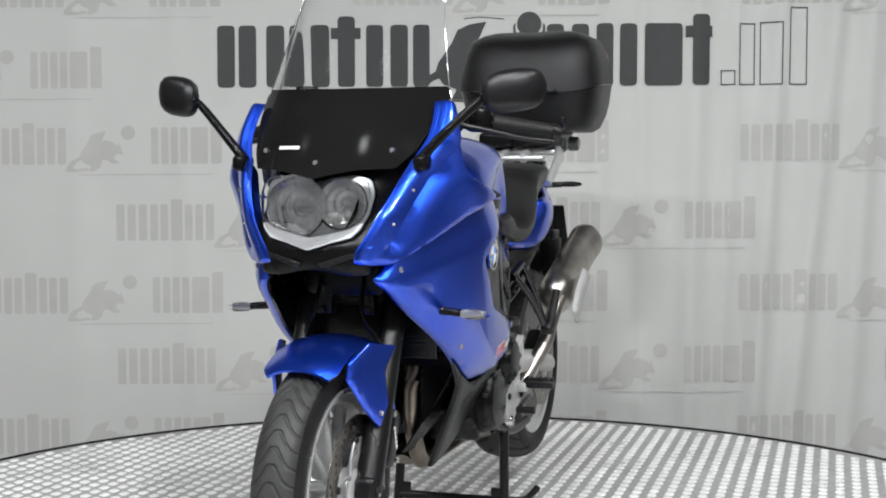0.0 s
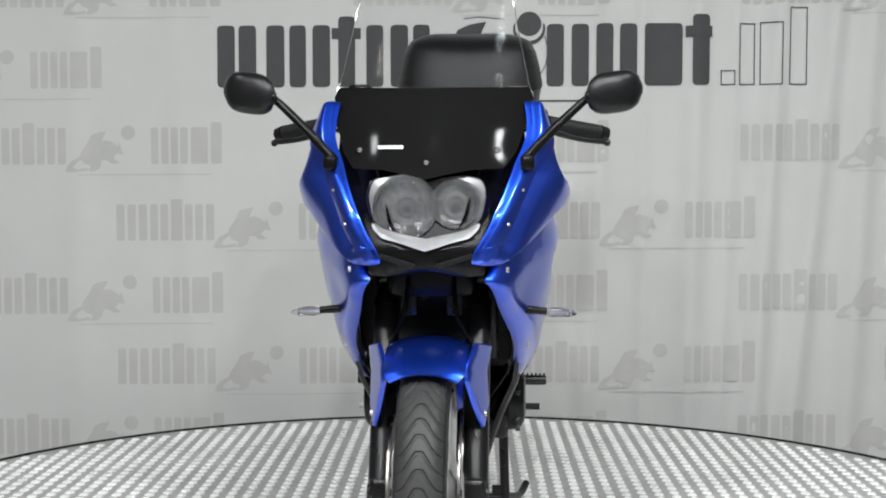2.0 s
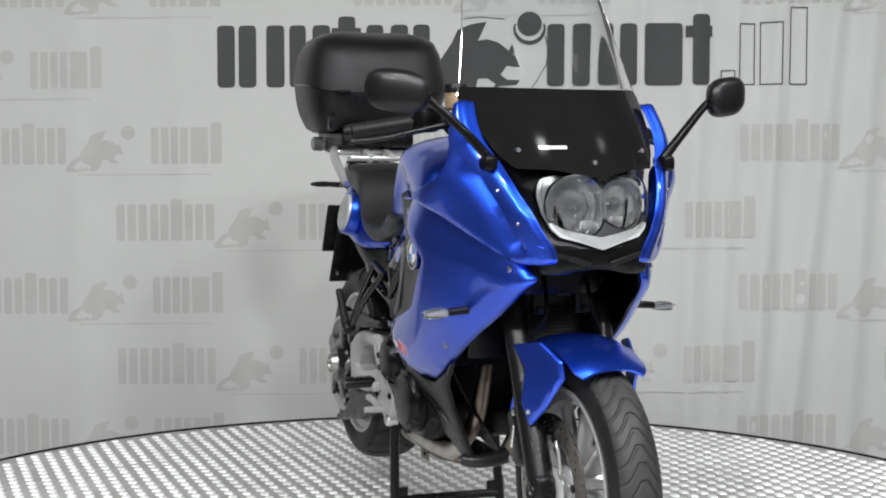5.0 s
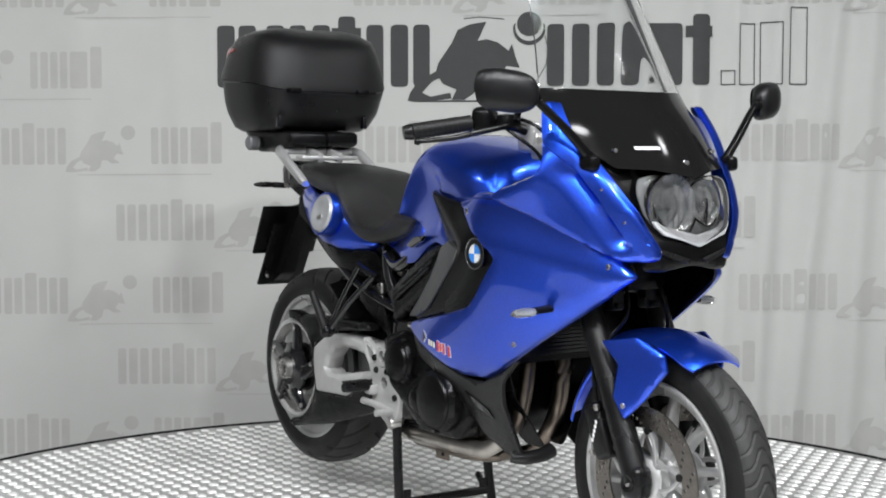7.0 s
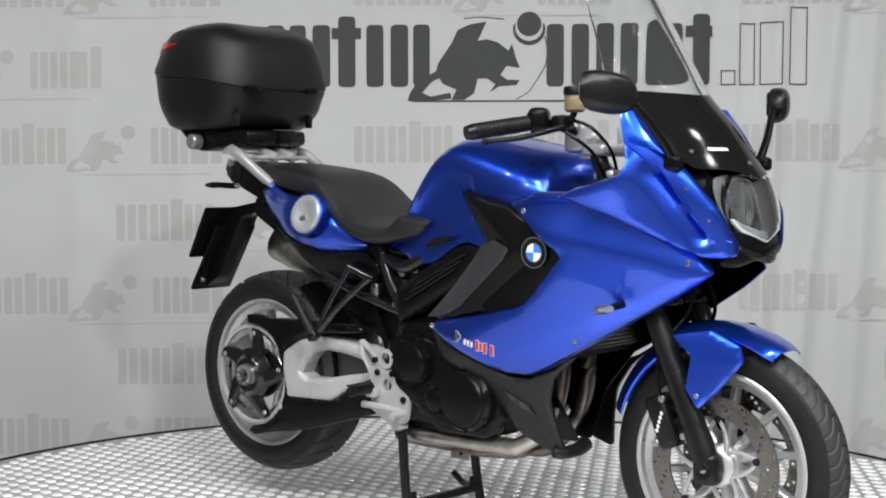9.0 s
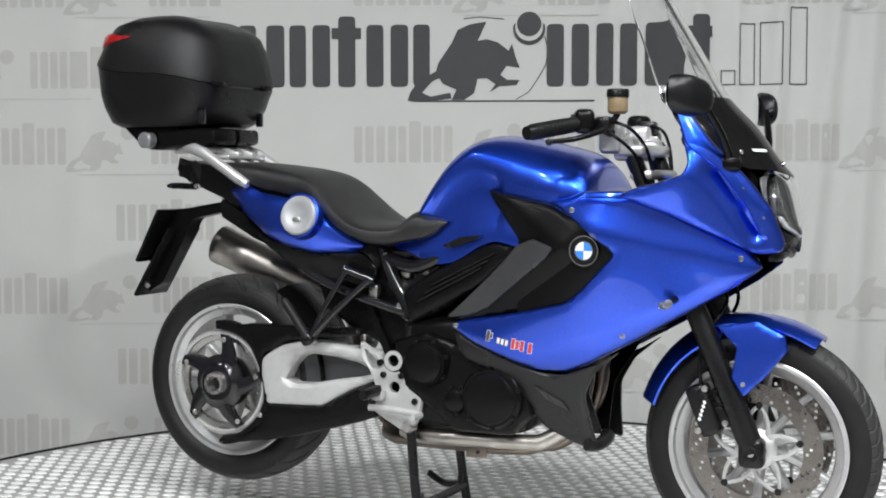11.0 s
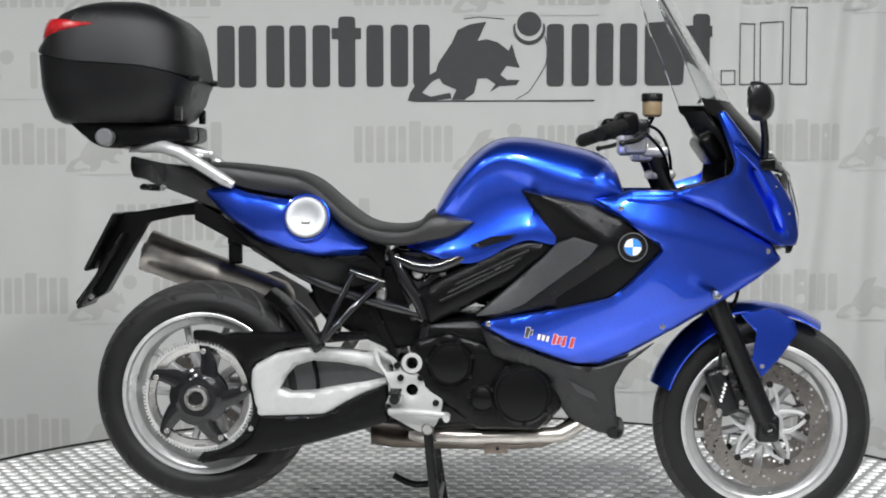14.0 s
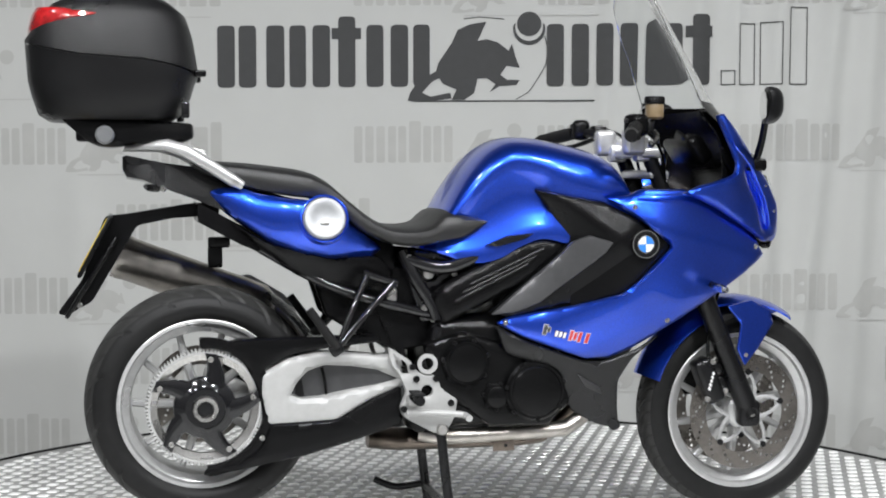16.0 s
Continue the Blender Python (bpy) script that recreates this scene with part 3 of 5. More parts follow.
# half-widths of the bodywork over its side plane
FAIR = spread([(0.933, 0.785, 0.093), (0.94, 0.87, 0.13), (0.925, 0.96, 0.145), (0.72, 1.143, 0.215), (0.83, 1.0, 0.192), (0.735, 0.975, 0.284), (0.66, 0.945, 0.292), (0.55, 0.985, 0.3), (0.62, 0.93, 0.29), (0.7, 0.88, 0.252), (0.78, 0.9, 0.228), (0.8, 0.82, 0.203), (0.89, 0.75, 0.14), (0.847, 0.773, 0.172),
               (0.459, 0.886, 0.272), (0.49, 0.788, 0.276), (0.572, 0.58, 0.217), (0.234, 0.567, 0.232), (0.75, 0.7, 0.19), (0.736, 0.647, 0.188), (0.608, 0.574, 0.212), (0.48, 0.5, 0.21), (0.4, 0.476, 0.205), (0.474, 0.275, 0.125), (0.455, 0.415, 0.172),
               (0.39, 0.91, 0.25), (0.1, 0.58, 0.2), (0.24, 0.93, 0.222), (0.22, 0.61, 0.222), (0.3, 0.795, 0.236), (0.65, 0.72, 0.235), (0.3, 0.35, 0.15), (0.15, 0.5, 0.2), (0.1, 0.75, 0.17)])
TAIL = spread([(-0.2, 0.77, 0.13), (-0.345, 0.86, 0.19), (-0.45, 0.83, 0.18), (-0.64, 0.93, 0.105), (-0.5, 0.92, 0.155), (-0.33, 0.755, 0.165), (-0.47, 0.79, 0.155), (-0.57, 0.86, 0.14), (-0.28, 0.8, 0.155), (-0.15, 0.65, 0.11), (-0.42, 0.7, 0.13)])


def both(name, outline, width, m, label="", **kw):
    obs = []
    for s in (-1, 1):
        obs.append(part(name, sheet(outline, width, side=s, **kw), m, bike, label))
    return obs


SIDE = [(0.391, 0.908), (0.455, 0.918), (0.48, 0.932), (0.605, 0.932), (0.691, 0.9), (0.791, 0.846), (0.862, 0.796), (0.872, 0.772), (0.893, 0.751), (0.821, 0.698), (0.736, 0.647), (0.608, 0.574), (0.48, 0.503), (0.42, 0.478), (0.35, 0.479), (0.177, 0.543), (0.101, 0.582), (0.133, 0.597), (0.321, 0.631), (0.436, 0.658), (0.478, 0.69), (0.566, 0.781), (0.463, 0.862)]


def facet(x, z, a, b, up):
    """How far (x, z) lies above (up 1) or below (up -1) the line from a to b."""
    d = Vector((b[0] - a[0], b[1] - a[1])).normalized()
    return max(0.0, up * (d.x * (z - a[1]) - d.y * (x - a[0])))


def side_w(x, z):
    """The side fairing: a shoulder along its top and a lower face that turns in under a crease."""
    return FAIR(x, z) + 0.003 - 0.36 * facet(x, z, (0.39, 0.872), (0.88, 0.745), 1) - 0.34 * facet(x, z, (0.89, 0.745), (0.45, 0.56), 1)


SCOOP = [(0.8, 0.978), (0.852, 0.9), (0.88, 0.835)]


def scoop_gap(x, z):
    """Distance to the hollow behind the nose strip."""
    return min((geometry.intersect_point_line(Vector((x, z, 0)), Vector((*a, 0)), Vector((*b, 0)))[0] - Vector((x, z, 0))).length
               if 0 <= geometry.intersect_point_line(Vector((x, z, 0)), Vector((*a, 0)), Vector((*b, 0)))[1] <= 1 else min(math.dist((x, z), a), math.dist((x, z), b)) for a, b in zip(SCOOP, SCOOP[1:]))


def cowl_w(x, z):
    dent = 0.026 * math.exp(-(scoop_gap(x, z) / 0.018) ** 2)
    return FAIR(x, z) + 0.016 - dent - 0.05 * facet(x, z, (0.5, 0.95), (0.93, 0.83), 1) * (1 if x < 0.8 else max(0, 1 - (x - 0.8) * 14))


side_panels = both("side_fairing", SIDE, side_w, BLUE, "blue metallic side fairing", thick=0.008, round_off=0.01)
COWL = [(0.46, 0.917), (0.582, 0.922), (0.632, 0.943), (0.668, 0.95), (0.735, 0.972), (0.745, 1.0), (0.705, 1.128), (0.722, 1.133), (0.79, 1.045), (0.87, 0.955), (0.915, 0.89), (0.938, 0.811), (0.93, 0.785), (0.878, 0.784), (0.8, 0.826), (0.697, 0.879), (0.606, 0.915)]
both("upper_cowl", COWL, cowl_w, BLUE, "blue metallic upper cowl wing", thick=0.012, round_off=0.012, step=0.013)
VB = [(0.205, 0.934), (0.39, 0.899), (0.47, 0.856), (0.566, 0.781), (0.478, 0.69), (0.436, 0.655), (0.321, 0.628), (0.133, 0.594), (0.085, 0.603), (0.262, 0.755), (0.298, 0.795)]
CHEVRON = [(0.245, 0.925), (0.425, 0.8), (0.15, 0.612)]


def duct_w(x, z):
    """A folded panel: raised along a chevron, falling away to both sides."""
    p = Vector((x, z, 0))
    gaps = []
    for a, b in zip(CHEVRON, CHEVRON[1:]):
        q, f = geometry.intersect_point_line(p, Vector((*a, 0)), Vector((*b, 0)))
        q = Vector((*a, 0)).lerp(Vector((*b, 0)), min(1.0, max(0.0, f)))
        gaps.append((q - p).length)
    return FAIR(x, z) - 0.024 + 0.018 * max(0.0, 1 - min(gaps) / 0.06)


both("air_duct_panel", VB, duct_w, DUCT_BLACK, "black folded duct panel", thick=0.006, round_off=0.01, step=0.013)
# lower arm of the satin duct panel; lighter graphite paints its lit face
BAND = [(0.3, 0.795), (0.345, 0.812), (0.405, 0.793), (0.385, 0.765), (0.215, 0.634), (0.15, 0.609), (0.092, 0.604), (0.268, 0.76)]
both("duct_lit_arm", BAND, lambda x, z: FAIR(x, z) - 0.004, SHEEN_SHADE_GREY, "satin arm of the duct panel, its sheen put in as graphite", thick=0.01, round_off=0.004, soft=0.006, corner=0.005)
BELLY = [(0.104, 0.577), (0.177, 0.537), (0.353, 0.473), (0.411, 0.471), (0.5, 0.503), (0.56, 0.54), (0.484, 0.476), (0.455, 0.415), (0.463, 0.341), (0.476, 0.272), (0.412, 0.289), (0.339, 0.326), (0.309, 0.37), (0.265, 0.443), (0.207, 0.472), (0.133, 0.502)]
both("belly_pan", BELLY, lambda x, z: FAIR(x, z) - 0.012, GREY_PLASTIC, "anthracite plastic belly pan", thick=0.01)
TAILP = [(-0.645, 0.932), (-0.558, 0.94), (-0.506, 0.921), (-0.416, 0.908), (-0.327, 0.898), (-0.283, 0.851), (-0.238, 0.818), (-0.184, 0.779), (-0.208, 0.759), (-0.328, 0.754), (-0.402, 0.766), (-0.477, 0.794), (-0.566, 0.858), (-0.626, 0.91)]
both("tail_panel", TAILP, TAIL, BLUE, "blue metallic tail panel", thick=0.008, round_off=0.02, soft=0.04)
UNDER = [(-0.583, 0.855), (-0.479, 0.796), (-0.329, 0.758), (-0.194, 0.76), (-0.15, 0.717), (-0.18, 0.642), (-0.285, 0.657), (-0.359, 0.686), (-0.419, 0.716), (-0.523, 0.8)]
both("under_tail_cover", UNDER, lambda x, z: TAIL(x, z) - 0.012, BLACK_PLASTIC, "black plastic tank cover", thick=0.01, round_off=0.012)


# tank
def make_tank():
    top = curve([(-0.09, 0.79), (-0.05, 0.825), (-0.015, 0.888), (0.007, 0.93), (0.044, 0.984), (0.088, 1.031), (0.132, 1.06), (0.176, 1.072), (0.235, 1.071), (0.294, 1.061), (0.382, 1.04), (0.433, 1.02), (0.463, 0.985), (0.475, 0.94)])
    low = curve([(-0.09, 0.778), (-0.03, 0.762), (0.029, 0.743), (0.074, 0.74), (0.118, 0.752), (0.177, 0.785), (0.229, 0.802), (0.3, 0.79), (0.48, 0.8)])
    wid = curve([(-0.09, 0.135), (-0.03, 0.15), (0.03, 0.168), (0.1, 0.18), (0.2, 0.196), (0.3, 0.21), (0.4, 0.215), (0.48, 0.19)])
    shoulder = curve([(-0.09, 0.782), (-0.03, 0.83), (0.03, 0.9), (0.088, 0.965), (0.132, 0.995), (0.169, 1.003), (0.249, 0.977), (0.321, 0.95), (0.408, 0.925), (0.48, 0.915)])
    rings = []
    for i in range(49):
        x = -0.09 + 0.565 * i / 48
        t, l, w, sh = top(x), low(x), wid(x), shoulder(x)
        sh = min(sh, t - 0.004)
        ring = []
        half = []
        for k in range(13):
            a = math.pi / 2 * k / 12
            half.append((w * math.sin(a) ** 0.9, sh + (t - sh) * math.cos(a) ** 0.85 if k < 12 else sh))
        for k in range(1, 10):
            f = k / 9
            half.append((w * (1 - 0.11 * math.sin(math.pi * min(1, f * 1.15)) * (0.4 + 0.6 * (x < 0.25))) - 0.004 * (f > 0.93), sh + (l - sh) * f))
        half.append((w - 0.03, l - 0.002))
        ring = [(x, -y, z) for y, z in reversed(half)] + [(x, y, z) for y, z in half[1:]]
        rings.append(ring)
    return part("fuel_tank_cover", loft(rings), BLUE, bike, "blue metallic tank cover")


make_tank()


def make_seat():
    top = curve([(-0.67, 1.006), (-0.575, 1.004), (-0.469, 0.994), (-0.378, 0.979), (-0.333, 0.956), (-0.288, 0.918), (-0.243, 0.88), (-0.198, 0.85), (-0.153, 0.838), (-0.092, 0.838), (-0.055, 0.85), (-0.035, 0.872), (-0.014, 0.881), (0.028, 0.872), (0.075, 0.858), (0.085, 0.848)])
    low = curve([(-0.67, 0.982), (-0.575, 0.95), (-0.515, 0.932), (-0.424, 0.915), (-0.356, 0.907), (-0.318, 0.89), (-0.288, 0.862), (-0.243, 0.825), (-0.198, 0.802), (-0.153, 0.788), (-0.093, 0.785), (-0.032, 0.796), (0.028, 0.808), (0.065, 0.827), (0.085, 0.846)])
    wid = curve([(-0.67, 0.085), (-0.6, 0.125), (-0.45, 0.145), (-0.35, 0.16), (-0.25, 0.178), (-0.15, 0.182), (-0.05, 0.176), (0.03, 0.178), (0.085, 0.172)])
    rings = []
    for i in range(61):
        x = -0.67 + 0.755 * i / 60
        t, l, w = top(x), low(x), wid(x)
        half = []
        for k in range(9):
            a = math.pi / 2 * k / 8
            half.append((w * math.sin(a) ** 0.75, l + (t - l) * (0.45 + 0.55 * math.cos(a) ** 0.55)))
        half += [(w * 0.995, l + (t - l) * 0.25), (w * 0.96, l + 0.004), (w * 0.9, l)]
        rings.append([(x, -y, z) for y, z in reversed(half)] + [(x, y, z) for y, z in half[1:]])
    return part("seat", loft(rings), VINYL, bike, "black vinyl dual seat with stepped pillion")


make_seat()


# ---- front end ----
def front_sheet(outline, depth, **kw):
    """A shell over a front outline (y, z) whose outer face lies at x = depth(y, z)."""
    bm = sheet(outline, depth, side=1, **kw)
    bm.transform(Matrix(((0, 1, 0, 0), (1, 0, 0, 0), (0, 0, 1, 0), (0, 0, 0, 1))))
    return bm


def mirror_outline(half):
    return [(y, z) for y, z in half] + [(-y, z) for y, z in reversed(half) if abs(y) > 1e-6]


WING = [(0.705, 1.128), (0.722, 1.135), (0.79, 1.045), (0.87, 0.955), (0.915, 0.89), (0.938, 0.811), (0.93, 0.785), (0.9, 0.785), (0.888, 0.84), (0.862, 0.9), (0.805, 0.985), (0.74, 1.04)]
both("cowl_wing", WING, lambda x, z: FAIR(x, z) + 0.016, BLUE, "blue metallic nose strip beside the headlight", thick=0.014, round_off=0.007, soft=0.01)


def nose_x(y, z):
    return 0.962 - 1.2 * y * y - 0.22 * max(0, z - 0.82) - 0.9 * max(0, z - 0.9) ** 2


HL = mirror_outline([(0.0, 0.957), (0.03, 0.967), (0.075, 0.972), (0.115, 0.963), (0.124, 0.93), (0.115, 0.885), (0.095, 0.855), (0.05, 0.838), (0.0, 0.822)])
head = part("headlight", front_sheet(HL, lambda y, z: nose_x(y, z) - 0.1, thick=0.004, round_off=0.0), BLACK_PLASTIC, bike, "clear twin-bulb headlight with pale lower trim")
part("lens", front_sheet(HL, nose_x, thick=0.003, round_off=0.004), LENS, head, "clear plastic headlight lens")
BOWLS = ((-0.043, 0.904, 0.066), (0.06, 0.911, 0.05))


def bowl_edge(ang, grow=0.0):
    """The outline of both bowls together, seen from between them."""
    best = 0.0
    for cy, cz, r in BOWLS:
        oy, oz = cy - 0.012, cz - 0.908
        b = oy * math.cos(ang) + oz * math.sin(ang)
        disc = b * b - (oy * oy + oz * oz - (r + grow) ** 2)
        if disc > 0:
            best = max(best, b + math.sqrt(disc))
    return (0.012 + best * math.cos(ang), 0.908 + best * math.sin(ang))


PEANUT = [bowl_edge(2 * math.pi * k / 56) for k in range(56)]
RIM_OUT = [bowl_edge(2 * math.pi * k / 56, 0.0032) for k in range(56)]
part("bezel", front_sheet(HL, lambda y, z: nose_x(y, z) - 0.03, thick=0.004, round_off=0.0, holes=[PEANUT]), BEZEL, head, "grey reflective headlight bezel")
part("reflector_rim", front_sheet(RIM_OUT, lambda y, z: nose_x(y, z) - 0.026, thick=0.006, round_off=0.0, holes=[PEANUT], corner=0, flat=True), GLOSS_BLACK, head, "dark rim round the reflectors")
for cy, cz, r in BOWLS:
    bowl = lathe([(0.0001, -0.034), (r * 0.3, -0.033), (r * 0.32, -0.029), (r * 0.55, -0.026), (r * 0.57, -0.021), (r * 0.8, -0.014), (r * 0.82, -0.009), (r, 0.0), (r + 0.003, 0.002), (r + 0.003, -0.004), (r * 0.82, -0.02), (0.0001, -0.04)], 48)
    bowl.transform(Matrix.Translation((nose_x(cy, cz) - 0.028, cy, cz)) @ Matrix.Rotation(radians(-90), 4, "Z"))
    part("reflector", bowl, LAMP_SILVER, head, "bright round reflector bowl")
    part("bulb", moved(lathe([(0.0001, 0.006), (0.004, 0.004), (0.006, 0.0), (0.008, -0.012), (0.005, -0.028), (0.0001, -0.028)], 16), Matrix.Translation((nose_x(cy, cz) - 0.035, cy, cz - 0.004)) @ Matrix.Rotation(radians(-90), 4, "Z")), LAMP_SILVER, head)
    for k in range(-4, 5):
        yy = cy + k * r * 0.22
        hh = math.sqrt(max(0.0, r * r - (yy - cy) ** 2)) * 0.95
        if hh > 0.012 and r > 0.05:
            part("flute", box(nose_x(yy, cz) - 0.024, yy, cz, 0.003, 0.0009, 2 * hh, 0.0003, 1), LAMP_SILVER, head)
TRIM = [(0.0, 0.842), (0.05, 0.852), (0.085, 0.86), (0.106, 0.872), (0.112, 0.872), (0.108, 0.86), (0.09, 0.842), (0.05, 0.832), (0.0, 0.816)]
part("light_trim", front_sheet(mirror_outline(TRIM), lambda y, z: nose_x(y, z) - 0.006, thick=0.006, round_off=0.002, soft=0.004, corner=0.004), LIGHT_GREY, head, "pale grey V-shaped trim")
CHIN = mirror_outline([(0.0, 0.824), (0.05, 0.838), (0.1, 0.86), (0.13, 0.9), (0.14, 0.86), (0.118, 0.81), (0.122, 0.765), (0.08, 0.762), (0.03, 0.772), (0.0, 0.775)])
part("nose_chin", front_sheet(CHIN, lambda y, z: nose_x(y, z) - 0.014 - 0.25 * abs(z - 0.82), thick=0.01, round_off=0.006), BLACK_PLASTIC, bike, "black plastic chin under the headlight")
for s in (-1, 1):
    part("chin_slot_lip", front_sheet([(s * 0.02, 0.79), (s * 0.095, 0.812), (s * 0.098, 0.802), (s * 0.03, 0.78)], lambda y, z: nose_x(y, z) - 0.012, thick=0.008, round_off=0.003, soft=0.005, corner=0.003), GREY_PLASTIC, bike)
part("nose_housing", box(0.8, 0, 0.89, 0.05, 0.26, 0.2, 0.02), BLACK_PLASTIC, bike, "black headlight housing")
SURR = mirror_outline([(0.0, 1.0), (0.1, 1.005), (0.168, 1.0), (0.17, 0.93), (0.15, 0.85), (0.12, 0.79), (0.0, 0.78)])
part("headlight_surround", front_sheet(SURR, lambda y, z: nose_x(y, z) - 0.055 - 0.9 * max(0, abs(y) - 0.11), thick=0.004, round_off=0.0, holes=[[(y * 0.96, 0.9 + (z - 0.9) * 0.96) for y, z in HL]]), BLACK_PLASTIC, bike, "black panel round the headlight")

# windscreen
SCX = curve([(0.95, 0.95), (1.0, 0.905), (1.083, 0.845), (1.159, 0.775), (1.25, 0.72), (1.35, 0.66), (1.454, 0.598), (1.56, 0.54)])


def screen_x(y, z):
    return SCX(z) - 2.35 * y * y


LOWS = mirror_outline([(0.0, 0.963), (0.04, 0.972), (0.09, 0.982), (0.158, 0.985), (0.184, 1.02), (0.208, 1.09), (0.222, 1.145), (0.214, 1.166), (0.1, 1.16), (0.0, 1.158)])
screen = part("windscreen", front_sheet(LOWS, screen_x, thick=0.003, round_off=0.0, corner=0.006), SMOKE, bike, "tall touring screen, smoked black below and clear above")
UPS = mirror_outline([(0.0, 1.159), (0.1, 1.161), (0.213, 1.167), (0.202, 1.22), (0.186, 1.3), (0.174, 1.37), (0.145, 1.45), (0.11, 1.5), (0.05, 1.522), (0.0, 1.525)])
up = part("clear_screen", front_sheet(UPS, screen_x, thick=0.004, round_off=0.0, soft=0.004, corner=0.01), CLEAR, screen, "clear acrylic upper screen")
up.visible_shadow = False
# thin chrome tubes added as the glint along the clear screen's edges
for s in (-1, 1):
    part("edge_glint", tube([(screen_x(y, z), s * y, z) for y, z in ((0.221, 1.145), (0.213, 1.167), (0.202, 1.22), (0.186, 1.3), (0.174, 1.37), (0.15, 1.45), (0.11, 1.5))], 0.0011, 8), CHROME, screen, "chrome line painting the light along the acrylic edge")
for y, z in ((0.0, 0.997), (-0.145, 1.024), (0.145, 1.024)):
    part("screen_screw", moved(lathe([(0.0001, 0.005), (0.005, 0.004), (0.007, 0.0), (0.007, -0.004), (0.0001, -0.004)], 14), Matrix.Translation((screen_x(y, z) + 0.003, y, z)) @ Matrix.Rotation(radians(-90), 4, "Z")), CHROME, screen)
for k, (w, g) in enumerate(((0.011, 0), (0.009, 0.012), (0.01, 0.022), (0.012, 0.033), (0.009, 0.046))):
    y = -0.105 + g
    part("maker_mark_bar", front_sheet([(y, 1.0265), (y + w, 1.0255), (y + w, 1.0325), (y, 1.0335)], lambda a, b: screen_x(a, b) + 0.002, thick=0.001, round_off=0, flat=True, corner=0), BADGE_WHITE, screen)

# dash between the cowls
DASH = mirror_outline([(0.0, 1.15), (0.18, 1.145), (0.2, 1.1), (0.205, 1.0), (0.17, 0.95), (0.0, 0.94)])
part("dash_panel", front_sheet(DASH, lambda y, z: screen_x(y, z) - 0.035 - 0.35 * max(0, 1.08 - z), thick=0.006, round_off=0.0), BLACK_PLASTIC, bike, "black inner dash panel")
dash = part("instrument_pod", box(0.715, 0, 1.04, 0.05, 0.2, 0.09, 0.02, 3, Matrix.Rotation(radians(-35), 4, "Y")), BLACK_PLASTIC, bike, "black instrument pod")
part("dial_glass", moved(lathe([(0.0001, 0.004), (0.035, 0.003), (0.038, -0.004), (0.0001, -0.004)], 28), Matrix.Translation((0.687, -0.04, 1.06)) @ Matrix.Rotation(radians(-35), 4, "Y") @ Matrix.Rotation(radians(90), 4, "Z")), SMOKE, dash)
both("inner_cowl_liner", [(0.5, 0.9), (0.73, 0.95), (0.735, 1.12), (0.76, 1.1), (0.88, 0.95), (0.92, 0.83), (0.8, 0.8), (0.68, 0.85)], lambda x, z: FAIR(x, z) - 0.075, BLACK_PLASTIC, "black inner cowl liner", thick=0.004, round_off=0.0)
both("lower_liner", [(0.86, 0.8), (0.885, 0.76), (0.86, 0.735), (0.72, 0.65), (0.5, 0.52), (0.45, 0.42), (0.46, 0.3), (0.4, 0.3), (0.3, 0.5), (0.3, 0.75), (0.6, 0.84)], lambda x, z: side_w(x, z) - 0.024, BLACK_PLASTIC, "black inner fairing liner", thick=0.004, round_off=0.0)
rad = part("radiator", box(0.53, 0, 0.66, 0.035, 0.28, 0.24, 0.006, 2, Matrix.Rotation(radians(12), 4, "Y")), BLACK_PLASTIC, bike, "black radiator behind the front wheel")
for k in range(24):
    part("radiator_fin", box(0.552 - 0.0028 * (k - 12), 0, 0.56 + 0.0085 * k, 0.006, 0.26, 0.0012, 0), BLACK_PLASTIC, rad)
SHROUD = mirror_outline([(0.0, 0.79), (0.13, 0.79), (0.165, 0.74), (0.19, 0.66), (0.185, 0.58), (0.16, 0.52), (0.0, 0.52)])
part("radiator_shroud", front_sheet(SHROUD, lambda y, z: 0.5 - 0.1 * (0.62 - z), thick=0.01, round_off=0.0), BLACK_PLASTIC, bike, "black shroud round the radiator")
# added black block standing in for the dark void under the chin
part("steering_void_fill", box(0.66, 0, 0.76, 0.2, 0.2, 0.12, 0.03), BLACK_PLASTIC, bike)
for s in (-1, 1):
    part("horn_bracket", merged(box(0.735, s * 0.05, 0.69, 0.03, 0.035, 0.05, 0.004), box(0.755, s * 0.055, 0.675, 0.02, 0.02, 0.014, 0.003)), BLACK_METAL, bike)
    part("brake_hose", tube([(0.76, s * 0.05, 0.75), (0.79, s * 0.06, 0.66), (0.74, s * 0.11, 0.56), (0.74, s * 0.1, 0.43)], 0.005, 8), BLACK_PLASTIC, bike)


